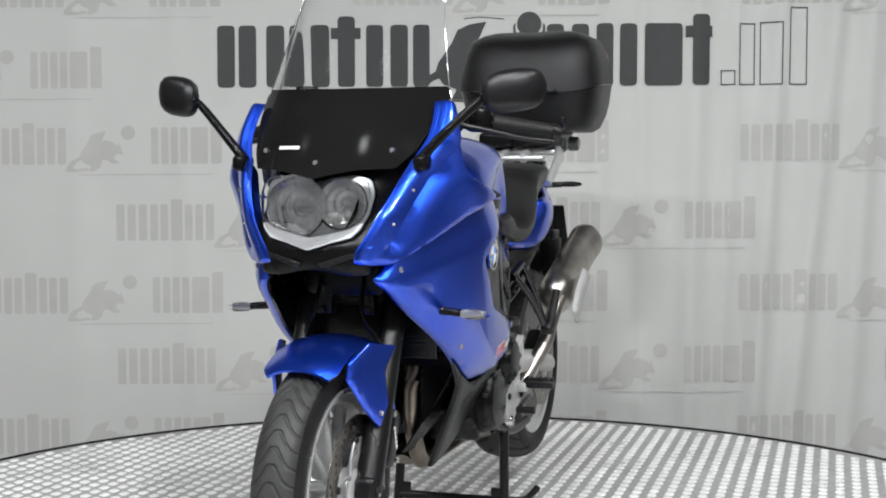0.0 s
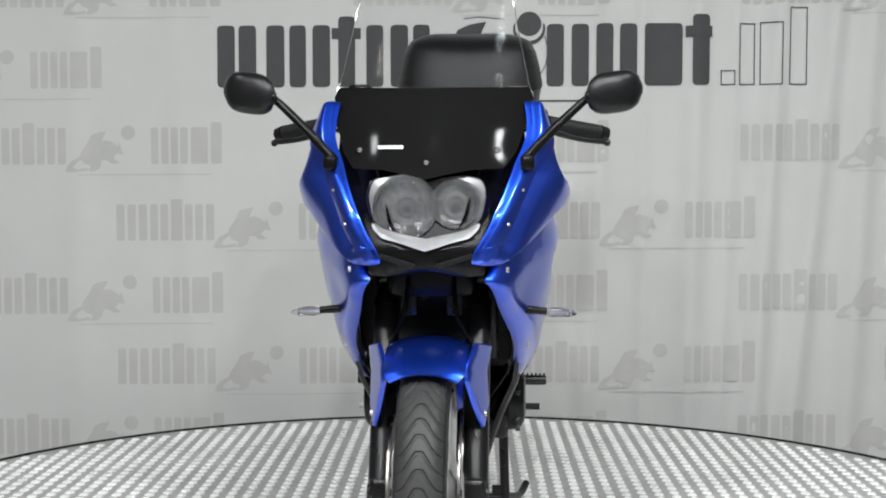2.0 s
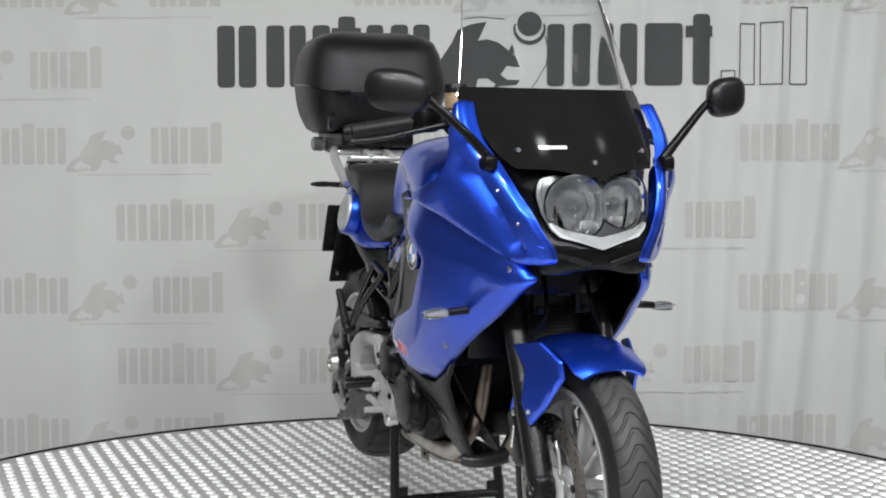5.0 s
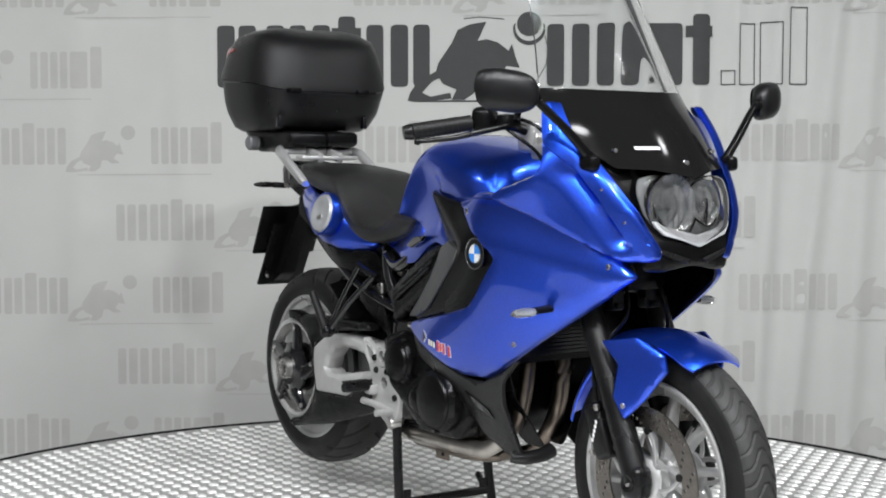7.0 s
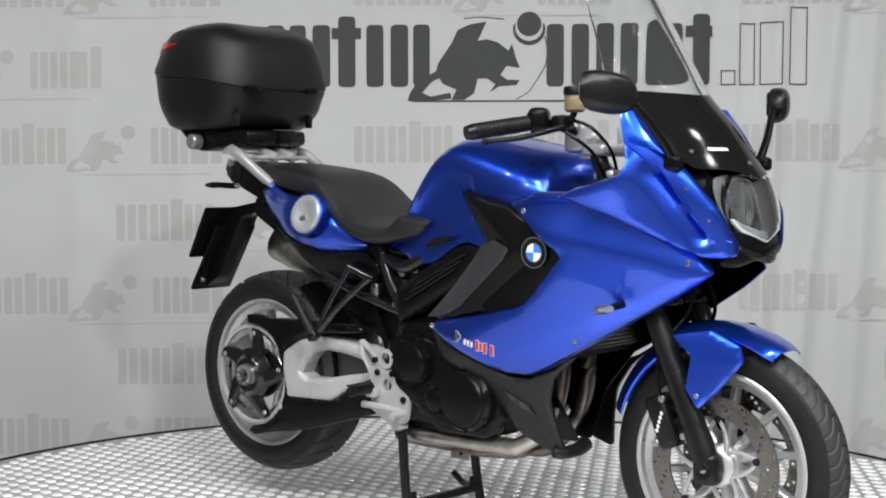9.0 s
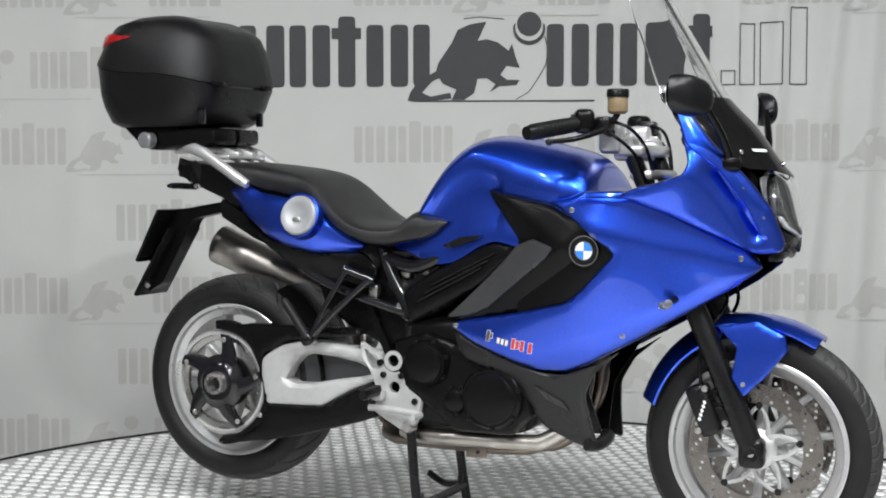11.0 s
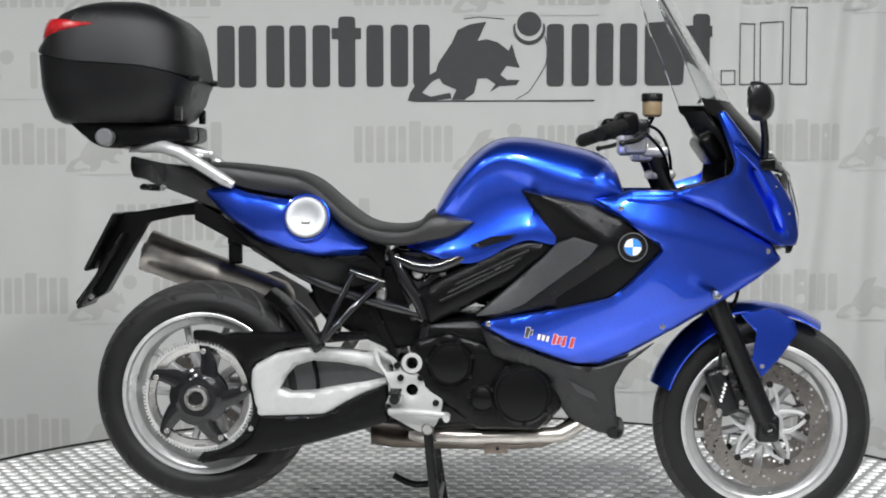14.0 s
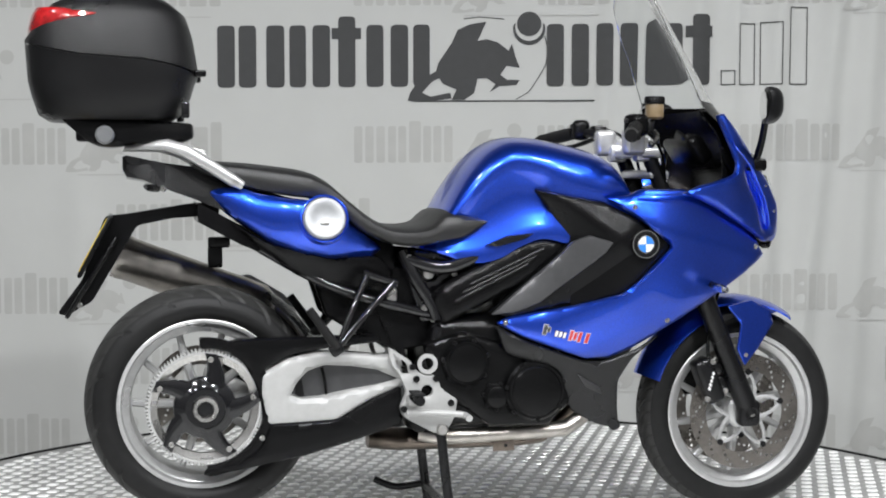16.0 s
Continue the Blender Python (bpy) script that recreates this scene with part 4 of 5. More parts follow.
# fork, fender, calipers
def fork_leg(s):
    lo, hi = Vector((0.862, s * 0.098, 0.315)), Vector((0.555, s * 0.105, 1.03))
    mid = lo + (hi - lo) * 0.52
    leg = part("fork_leg", tube([lo - (hi - lo) * 0.02, mid], 0.03, 20, 0.027), BLACK_METAL, bike, "black fork slider with steel stanchion")
    part("stanchion", tube([mid, hi], 0.021, 18), BLACK_METAL, leg)
    part("dust_seal", tube([mid - (hi - lo) * 0.012, mid + (hi - lo) * 0.012], 0.03, 20), BLACK_PLASTIC, leg)
    part("axle_clamp", merged(box(0.864, s * 0.098, 0.3, 0.062, 0.05, 0.075, 0.015, 3), moved(lathe([(0.012, 0.0), (0.019, 0.002), (0.019, -0.012), (0.012, -0.014)], 20, True), Matrix.Translation((0.866, s * 0.126, 0.3)) @ (Matrix.Identity(4) if s > 0 else Matrix.Rotation(math.pi, 4, "Z")))), BLACK_METAL, leg)
    part("axle_end", moved(lathe([(0.0001, 0.002), (0.008, 0.002), (0.009, -0.02), (0.0001, -0.02)], 6), Matrix.Translation((0.866, s * 0.124, 0.3)) @ (Matrix.Identity(4) if s > 0 else Matrix.Rotation(math.pi, 4, "Z"))), STEEL, leg)
    cal = part("brake_caliper", merged(box(0.745, s * 0.085, 0.395, 0.055, 0.06, 0.13, 0.014, 3, Matrix.Rotation(radians(-22), 4, "Y")), box(0.79, s * 0.085, 0.38, 0.06, 0.02, 0.05, 0.006), box(0.785, s * 0.085, 0.43, 0.05, 0.02, 0.03, 0.006)), BLACK_METAL, bike, "black four-piston brake caliper")
    for bx, bz in ((0.797, 0.437), (0.797, 0.365), (0.75, 0.45), (0.735, 0.345)):
        part("caliper_bolt", bolt(bx, s * 0.116 if bx < 0.79 else s * 0.097, bz, 0.008, 0.006, s), STEEL, cal)
    for k in range(5):
        part("caliper_mark_bar", box(0.739 + 0.003 * k, s * 0.1165, 0.375 + 0.0105 * k, 0.0065, 0.0015, 0.0085, 0, 1, Matrix.Rotation(radians(-22), 4, "Y")), BADGE_WHITE, cal)


for s in (-1, 1):
    fork_leg(s)
part("triple_clamp", merged(box(0.56, 0, 1.03, 0.07, 0.26, 0.03, 0.01, 3), box(0.585, 0, 0.97, 0.06, 0.24, 0.025, 0.01)), ALLOY, bike, "silver upper fork clamp")
for s in (-1, 1):
    part("fork_cap", moved(lathe([(0.0001, 0.02), (0.01, 0.02), (0.014, 0.012), (0.022, 0.008), (0.022, -0.02), (0.0001, -0.02)], 20), Matrix.Translation((0.553, s * 0.105, 1.05)) @ Matrix.Rotation(radians(90), 4, "X")), ALLOY, bike)
part("fork_crown", box(0.68, 0, 0.74, 0.07, 0.25, 0.035, 0.01, 3, Matrix.Rotation(radians(-24), 4, "Y")), BLACK_METAL, bike)


def fender_arc(a0, a1, w0, w1, R0, R1, name, m, label, drop=0.03):
    rings = []
    for i in range(25):
        t = i / 24
        a = radians(a0 + (a1 - a0) * t)
        w, R = w0 + (w1 - w0) * t, R0 + (R1 - R0) * t
        if t < 0.12:
            w *= 0.82 + 0.18 * math.sin(t / 0.12 * math.pi / 2)
        outer, inner = [], []
        for k in range(13):
            s = -1 + k / 6
            rr = R - drop * abs(s) ** 2.4
            outer.append((FAX + rr * math.cos(a), w * s, FAZ + rr * math.sin(a)))
            inner.append((FAX + (rr - 0.005) * math.cos(a), w * s * 0.97, FAZ + (rr - 0.005) * math.sin(a)))
        rings.append(outer + inner[::-1])
    return part(name, loft(rings), m, bike, label)


fend = fender_arc(61, 108, 0.084, 0.088, 0.316, 0.338, "front_fender", BLUE, "blue front mudguard", 0.02)
fender_arc(108, 160, 0.08, 0.07, 0.334, 0.32, "rear_fender_flap", BLUE, "blue rear part of the front mudguard", 0.045)
FS = [(0.785, 0.605), (0.83, 0.556), (0.818, 0.484), (0.845, 0.436), (0.888, 0.478), (0.945, 0.55), (0.935, 0.585), (0.87, 0.62)]
for s in (-1, 1):
    part("fender_side", sheet(FS, lambda x, z: 0.14 - 0.32 * (x - 0.785) - 0.1 * max(0, z - 0.56), side=s, thick=0.005, round_off=0.004, soft=0.007, corner=0.005, step=0.014), BLUE, fend, "blue mudguard side blade")
    part("fender_screw", bolt(0.845, s * 0.122, 0.467, 0.006, 0.005, s), STEEL, fend)


# mirrors
def mirror(s):
    rings = []
    for i in range(13):
        t = -1 + i / 6
        yy = 0.393 + 0.061 * t
        k = max(0.03, 1 - abs(t) ** 3.4) ** 0.5
        ring = []
        for q in range(20):
            a = 2 * math.pi * q / 20
            cx, cz = math.cos(a), math.sin(a)
            xx = 0.782 + (0.044 * k * max(0, cx) ** 0.8 if cx > 0 else -0.012 * k * min(1, -cx * 3))
            ring.append((xx - 0.32 * (yy - 0.36), s * (yy - 0.25 * (xx - 0.782)), 1.148 + 0.008 * t + 0.045 * k * math.copysign(abs(cz) ** 0.78, cz)))
        rings.append(ring)
    shell = part("mirror", loft(rings), MIRROR_BLACK, bike, "black oval rear-view mirror on a thin stalk")
    glass = sheet([(s * 0.393 + 0.051 * math.copysign(abs(math.cos(a)) ** 0.6, math.cos(a)), 1.148 + 0.035 * math.copysign(abs(math.sin(a)) ** 0.7, math.sin(a))) for a in [2 * math.pi * k / 24 for k in range(24)]], lambda a, b: 0.0, side=1, thick=0.002, round_off=0, flat=True, corner=0)
    glass.transform(Matrix(((-0.32 * s, 1, 0, 0.7682 + 0.32 * 0.36), (1, 0, 0, 0), (0, 0, 1, 0), (0, 0, 0, 1))))
    part("mirror_glass", glass, CHROME, shell)
    part("stalk", tube([(0.828, s * 0.2, 1.0), (0.82, s * 0.255, 1.06), (0.8, s * 0.32, 1.122), (0.795, s * 0.345, 1.14)], 0.011, 12, 0.008), BLACK_PLASTIC, shell)
    part("stalk_base", box(0.825, s * 0.208, 0.997, 0.06, 0.03, 0.034, 0.01, 3), BLACK_PLASTIC, shell)
    part("stalk_joint", moved(lathe([(0.0001, 0.014), (0.012, 0.01), (0.014, 0), (0.012, -0.01), (0.0001, -0.014)], 16), Matrix.Translation((0.805, s * 0.34, 1.136))), BLACK_PLASTIC, shell)


# handlebar
def bar_end(s):
    e, i = Vector((0.395, s * 0.4, 1.068)), Vector((0.462, s * 0.255, 1.092))
    d = (i - e).normalized()
    grip = part("handlebar", tube([i - d * 0.02, (0.49, s * 0.18, 1.09), (0.52, s * 0.12, 1.07)], 0.013, 14), BLACK_METAL, bike, "black handlebar half with rubber grip")
    part("grip", tube([e + d * 0.022, i], 0.0185, 18, 0.019), RUBBER, grip, "ribbed black rubber grip")
    for k in range(9):
        c = e + d * (0.03 + 0.012 * k)
        part("grip_rib", tube([c, c + d * 0.005], 0.0198, 16), RUBBER, grip)
    part("bar_weight", tube([e, e + d * 0.02], 0.016, 18, 0.02), BLACK_METAL, grip)
    part("switch_pod", box(0.475, s * 0.225, 1.1, 0.05, 0.06, 0.06, 0.016, 3, Matrix.Rotation(radians(s * -25), 4, "Z")), BLACK_PLASTIC, grip)
    part("switch_button", box(0.448, s * 0.225, 1.112, 0.01, 0.018, 0.012, 0.003), GREY_PLASTIC, grip)
    part("lever", tube([(0.53, s * 0.2, 1.085), (0.52, s * 0.26, 1.072), (0.488, s * 0.33, 1.055), (0.452, s * 0.395, 1.048)], 0.008, 10, 0.006), BLACK_METAL, grip)
    part("lever_ball", moved(lathe([(0.0001, 0.009), (0.007, 0.006), (0.009, 0), (0.007, -0.006), (0.0001, -0.009)], 12), Matrix.Translation((0.45, s * 0.397, 1.047))), BLACK_METAL, grip)
    part("lever_clamp", box(0.515, s * 0.185, 1.095, 0.04, 0.05, 0.035, 0.008), BLACK_METAL, grip)
    if s < 0:
        res = part("fluid_reservoir", moved(lathe([(0.0001, 0.012), (0.022, 0.012), (0.025, 0.006), (0.025, -0.028), (0.018, -0.034), (0.0001, -0.034)], 28), Matrix.Translation((0.545, s * 0.178, 1.152)) @ Matrix.Rotation(radians(90), 4, "X")), BRASS, bike, "brown tinted brake fluid reservoir with black cap")
        part("cap", moved(lathe([(0.0001, 0.016), (0.025, 0.016), (0.0275, 0.012), (0.0275, -0.004), (0.0001, -0.004)], 32), Matrix.Translation((0.545, s * 0.178, 1.163)) @ Matrix.Rotation(radians(90), 4, "X")), BLACK_PLASTIC, res)
        part("reservoir_stem", tube([(0.545, s * 0.178, 1.12), (0.535, s * 0.18, 1.1)], 0.008, 10), BLACK_METAL, res)
    part("riser", merged(box(0.51, s * 0.115, 1.06, 0.06, 0.045, 0.075, 0.014, 3), box(0.54, s * 0.1, 1.03, 0.05, 0.05, 0.05, 0.012)), ALLOY, bike, "silver handlebar riser")
    part("cable", tube([(0.5, s * 0.2, 1.09), (0.54, s * 0.19, 1.065), (0.58, s * 0.15, 1.02), (0.6, s * 0.12, 0.95)], 0.0045, 8), BLACK_PLASTIC, bike)
    part("hose", tube([(0.53, s * 0.16, 1.1), (0.57, s * 0.14, 1.08), (0.6, s * 0.1, 1.02), (0.61, s * 0.08, 0.92)], 0.0045, 8), BLACK_PLASTIC, bike)


# front indicators
def indicator(s):
    stalk = part("front_indicator", tube([(0.7, s * 0.2, 0.675), (0.7, s * 0.252, 0.671)], 0.0095, 14, 0.008), BLACK_PLASTIC, bike, "clear front indicator on a black stalk")
    rings = []
    for i in range(11):
        t = i / 10
        k = math.sin(math.pi * (0.16 + 0.84 * t)) ** 0.55 if t < 1 else 0.08
        rings.append([(0.698 + 0.014 * k * math.cos(q * math.pi / 7), s * (0.25 + 0.068 * t), 0.669 - 0.003 * t + 0.0115 * k * math.sin(q * math.pi / 7)) for q in range(14)])
    part("lens", loft(rings), LENS, stalk, "clear indicator lens")
    part("bulb_holder", tube([(0.698, s * 0.252, 0.668), (0.698, s * 0.3, 0.667)], 0.0065, 10, 0.003), LIGHT_GREY, stalk)
    part("backing", box(0.689, s * 0.278, 0.668, 0.004, 0.05, 0.015, 0.001), CHROME, stalk)


for s in (-1, 1):
    mirror(s)
    bar_end(s)
    indicator(s)

# badges and screws on the fairing
for s in (-1, 1):
    Rz = Matrix.Identity(4) if s > 0 else Matrix.Rotation(math.pi, 4, "Z")
    w0 = FAIR(0.49, 0.788) - 0.014
    at = Matrix.Translation((0.49, s * w0, 0.788)) @ Rz
    roundel = part("round_badge", moved(lathe([(0.0001, 0.003), (0.034, 0.003), (0.036, 0.001), (0.036, -0.012), (0.0001, -0.012)], 40), at), GLOSS_BLACK, bike, "round black, blue and white enamel badge")
    part("badge_rim", moved(lathe([(0.034, 0.002), (0.0345, 0.005), (0.037, 0.005), (0.0375, 0.0), (0.034, -0.002)], 40, True), at), CHROME, roundel)
    part("badge_ring", moved(lathe([(0.021, 0.002), (0.0215, 0.0045), (0.0235, 0.0045), (0.024, 0.002)], 40, True), at), CHROME, roundel)
    for k in range(4):
        bm = bmesh.new()
        q = [(0.0, 0.0)] + [(0.0212 * math.cos(a), 0.0212 * math.sin(a)) for a in [k * math.pi / 2 + j * math.pi / 16 for j in range(9)]]
        top = [bm.verts.new((x, 0.005, z)) for x, z in q]
        bot = [bm.verts.new((x, 0.001, z)) for x, z in q]
        bm.faces.new(top)
        for j in range(len(q)):
            bm.faces.new((top[j], top[(j + 1) % len(q)], bot[(j + 1) % len(q)], bot[j]))
        bm.transform(at)
        part("badge_quarter", bm, BADGE_WHITE if k % 2 == 0 else BADGE_BLUE, roundel, "", False)
    for x, z in ((0.459, 0.886), (0.847, 0.773), (0.572, 0.581), (0.125, 0.585)):
        part("fairing_screw", bolt(x, s * (side_w(x, z) + 0.001), z, 0.007, 0.004, s), STEEL, bike)
    for x, z in ((0.86, 0.94), (0.9, 0.87)):
        part("cowl_screw", bolt(x, s * (FAIR(x, z) + 0.018), z, 0.0032, 0.003, s), STEEL, bike)
    # lettering on the side fairing, kept as plain bars
    for x, z, w, h, m in ((0.218, 0.567, 0.009, 0.026, INK_DARK), (0.23, 0.567, 0.007, 0.012, INK_DARK), (0.25, 0.556, 0.007, 0.014, BADGE_WHITE), (0.261, 0.5535, 0.007, 0.014, BADGE_WHITE), (0.272, 0.551, 0.007, 0.014, BADGE_WHITE),
                          (0.288, 0.55, 0.008, 0.026, RED_INK), (0.3, 0.5475, 0.008, 0.02, RED_INK), (0.312, 0.545, 0.008, 0.026, RED_INK), (0.332, 0.541, 0.009, 0.026, RED_INK)):
        for grow, mm, lift in ((0.0012, BADGE_WHITE if m is not BADGE_WHITE else INK_DARK, 0.0012), (0.0, m, 0.002)):
            q = [(x - grow, z - 0.5 * h - grow), (x + w + grow, z - 0.5 * h - 0.15 * w - grow), (x + w + grow + 0.25 * h, z + 0.5 * h - 0.15 * w + grow), (x - grow + 0.25 * h, z + 0.5 * h + grow)]
            part("model_mark_bar", sheet(q, lambda a, b, g=lift: side_w(a, b) + g, thick=0.002, round_off=0, side=s, corner=0, step=0.02), mm, side_panels[0 if s < 0 else 1])


# ---- engine, frame, rear end ----
eng = part("engine", merged(box(0.12, 0, 0.45, 0.36, 0.3, 0.3, 0.04, 3), box(0.22, 0, 0.62, 0.2, 0.26, 0.24, 0.03, 3), box(0.0, 0, 0.36, 0.24, 0.26, 0.16, 0.04, 3)), ENGINE_BLACK, bike, "black parallel twin engine with round covers")


def cover(x, y, z, r, s, name):
    Rz = Matrix.Identity(4) if s > 0 else Matrix.Rotation(math.pi, 4, "Z")
    c = part(name, moved(lathe([(0.0001, 0.022), (r * 0.5, 0.022), (r * 0.78, 0.018), (r * 0.84, 0.012), (r * 0.9, 0.012), (r * 0.95, 0.004), (r, 0.0), (r * 1.02, -0.05), (0.0001, -0.05)], 44), Matrix.Translation((x, s * y, z)) @ Rz), ENGINE_BLACK, eng)
    for k in range(7):
        a = 2 * math.pi * k / 7 + 0.3
        part("cover_bolt", bolt(x + r * 0.98 * math.cos(a), s * (y + 0.004), z + r * 0.98 * math.sin(a), 0.006, 0.008, s), BLACK_METAL, eng)
    return c


for s in (-1, 1):
    cover(0.214, 0.185, 0.399, 0.082, s, "clutch_cover")
    cover(0.026, 0.175, 0.478, 0.062, s, "alternator_cover")
    cover(0.11, 0.165, 0.385, 0.035, s, "water_pump_cover")
    part("crankcase_cover", sheet([(-0.08, 0.53), (0.02, 0.56), (0.12, 0.53), (0.2, 0.5), (0.3, 0.46), (0.32, 0.36), (0.26, 0.3), (0.1, 0.3), (0.02, 0.36), (-0.06, 0.4)], lambda x, z: 0.165, thick=0.03, side=s, round_off=0.015, soft=0.02), ENGINE_BLACK, eng)
    part("air_box_cover", sheet([(-0.06, 0.66), (0.0, 0.7), (0.177, 0.797), (0.23, 0.808), (0.3, 0.798), (0.285, 0.76), (0.2, 0.69), (-0.03, 0.572)], lambda x, z: 0.165 + 0.12 * max(0, x), thick=0.01, side=s, round_off=0.02, soft=0.03), BLACK_PLASTIC, bike, "black side cover below the tank")
    for k in range(3):
        part("cover_rib", tube([(0.0 + 0.02 * k, s * (0.17 + 0.002 * k), 0.64 + 0.022 * k), (0.19 + 0.02 * k, s * (0.19 + 0.002 * k), 0.735 + 0.02 * k)], 0.005, 8), BLACK_PLASTIC, bike)
    part("frame_spar", tube([(-0.13, s * 0.11, 0.77), (-0.1, s * 0.125, 0.7), (-0.04, s * 0.13, 0.59), (-0.06, s * 0.13, 0.48)], 0.018, 14), GLOSS_BLACK, bike, "gloss black frame tube")
    part("frame_tube", tube([(-0.12, s * 0.115, 0.75), (0.0, s * 0.15, 0.73), (0.2, s * 0.16, 0.84)], 0.018, 14), GLOSS_BLACK, bike)
    part("frame_plate", sheet([(-0.13, 0.775), (-0.03, 0.765), (0.05, 0.74), (0.02, 0.69), (-0.06, 0.66), (-0.04, 0.58), (-0.08, 0.58), (-0.11, 0.68)], lambda x, z: 0.118, thick=0.02, side=s, round_off=0.006, holes=[circle2(-0.06, 0.715, 0.028, 18)]), GLOSS_BLACK, bike, "gloss black frame plate")
    for x, z in ((-0.116, 0.753), (0.005, 0.71), (-0.05, 0.59), (-0.075, 0.62)):
        part("frame_bolt", bolt(x, s * 0.128, z, 0.009, 0.008, s), STEEL, bike)
    part("knee_fitting", moved(lathe([(0.0001, 0.02), (0.014, 0.018), (0.018, 0.008), (0.02, -0.01), (0.0001, -0.01)], 20), Matrix.Translation((-0.062, s * 0.1, 0.71)) @ (Matrix.Identity(4) if s > 0 else Matrix.Rotation(math.pi, 4, "Z"))), STEEL, bike)
    part("subframe_tube", tube([(-0.05, s * 0.12, 0.6), (-0.2, s * 0.125, 0.64), (-0.34, s * 0.12, 0.69), (-0.5, s * 0.1, 0.78)], 0.013, 12), GLOSS_BLACK, bike)
    hang = part("pillion_peg_hanger", tube([(-0.16, s * 0.14, 0.688), (-0.24, s * 0.172, 0.61), (-0.315, s * 0.19, 0.53)], 0.0095, 12), GLOSS_BLACK, bike, "black tubular pillion footrest hanger")
    part("hanger_arm", tube([(-0.23, s * 0.145, 0.71), (-0.275, s * 0.172, 0.62), (-0.312, s * 0.19, 0.535)], 0.0085, 12), GLOSS_BLACK, hang)
    part("hanger_bridge", tube([(-0.24, s * 0.14, 0.715), (-0.15, s * 0.135, 0.685)], 0.011, 12), GLOSS_BLACK, hang)
    part("hanger_knuckle", box(-0.32, s * 0.195, 0.526, 0.035, 0.035, 0.03, 0.008, 3, Matrix.Rotation(radians(-35), 4, "Y")), BLACK_METAL, hang)
    part("pillion_peg", tube([(-0.318, s * 0.203, 0.53), (-0.39, s * 0.205, 0.63)], 0.0125, 12, 0.011), RUBBER, hang, "folded black rubber pillion peg")

for s in (-1, 1):
    part("battery_cover", sheet([(-0.36, 0.69), (-0.15, 0.735), (-0.05, 0.7), (-0.03, 0.52), (-0.14, 0.5), (-0.25, 0.55), (-0.33, 0.6)], lambda x, z: 0.085, thick=0.02, side=s, round_off=0.01), BLACK_PLASTIC, bike, "black inner side cover")

# rear sets
BR = [(-0.178, 0.524), (-0.12, 0.486), (-0.1, 0.455), (-0.045, 0.445), (-0.022, 0.4), (0.007, 0.382), (0.0, 0.337), (-0.015, 0.307), (-0.053, 0.291), (-0.135, 0.336), (-0.148, 0.36), (-0.13, 0.404), (-0.15, 0.45), (-0.172, 0.478)]
for s in (-1, 1):
    br = part("footrest_bracket", sheet(BR, lambda x, z: 0.165, thick=0.016, side=s, round_off=0.004, soft=0.006, holes=[[(-0.166, 0.506), (-0.128, 0.478), (-0.122, 0.452), (-0.142, 0.452), (-0.157, 0.474)], circle2(-0.075, 0.405, 0.016, 14)], corner=0.01), SWING_SILVER, bike, "silver cast footrest bracket")
    for x, z in ((-0.052, 0.438), (-0.105, 0.438), (-0.012, 0.372), (-0.138, 0.36), (-0.115, 0.47)):
        part("bracket_bolt", bolt(x, s * 0.167, z, 0.009, 0.008, s), BLACK_METAL, br)
    part("bracket_ring", moved(lathe([(0.016, 0.0), (0.018, 0.006), (0.025, 0.006), (0.027, -0.008), (0.016, -0.008)], 28, True), Matrix.Translation((-0.075, s * 0.16, 0.477))), SWING_SILVER, br)
    peg = part("footpeg", moved(lathe([(0.0001, 0.09), (0.012, 0.09), (0.014, 0.084), (0.014, 0.005), (0.0001, 0.0)], 12), Matrix.Translation((-0.115, s * 0.175, 0.395)) @ (Matrix.Identity(4) if s > 0 else Matrix.Rotation(math.pi, 4, "Z"))), BLACK_METAL, bike, "ribbed black rider footpeg")
    for k in range(7):
        part("peg_rib", box(-0.115, s * (0.19 + 0.0115 * k), 0.41, 0.03, 0.006, 0.006, 0.0015, 1), RUBBER, peg)
    part("peg_mount", box(-0.115, s * 0.175, 0.385, 0.035, 0.03, 0.03, 0.008), SWING_SILVER, peg)
    ped = part("foot_lever", tube([(-0.135, s * 0.19, 0.352), (-0.07, s * 0.195, 0.352), (0.0, s * 0.2, 0.347), (0.02, s * 0.2, 0.342)], 0.0095, 12, 0.008), SWING_SILVER if s < 0 else BLACK_METAL, bike, "foot lever beside the footrest bracket")
    part("lever_toe", tube([(0.018, s * 0.195, 0.343), (0.018, s * 0.245, 0.343)], 0.009, 12), RUBBER if s > 0 else SWING_SILVER, ped)
    part("stand_pivot", moved(lathe([(0.0001, 0.012), (0.012, 0.012), (0.016, 0.006), (0.018, -0.02), (0.0001, -0.02)], 20), Matrix.Translation((-0.035, s * 0.16, 0.302)) @ (Matrix.Identity(4) if s > 0 else Matrix.Rotation(math.pi, 4, "Z"))), STEEL, bike)

# swingarm on the belt side
SW = [(-0.505, 0.459), (-0.437, 0.497), (-0.362, 0.512), (-0.271, 0.507), (-0.136, 0.49), (-0.13, 0.415), (-0.212, 0.385), (-0.257, 0.362), (-0.31, 0.331), (-0.49, 0.326), (-0.5, 0.37), (-0.508, 0.41)]
CAV = [(-0.43, 0.402), (-0.412, 0.436), (-0.385, 0.464), (-0.34, 0.478), (-0.27, 0.473), (-0.2, 0.46), (-0.145, 0.434), (-0.2, 0.42), (-0.27, 0.408), (-0.35, 0.392), (-0.4, 0.39)]


def arm_w(x, z):
    return 0.142 - 0.06 * max(0, x + 0.3)


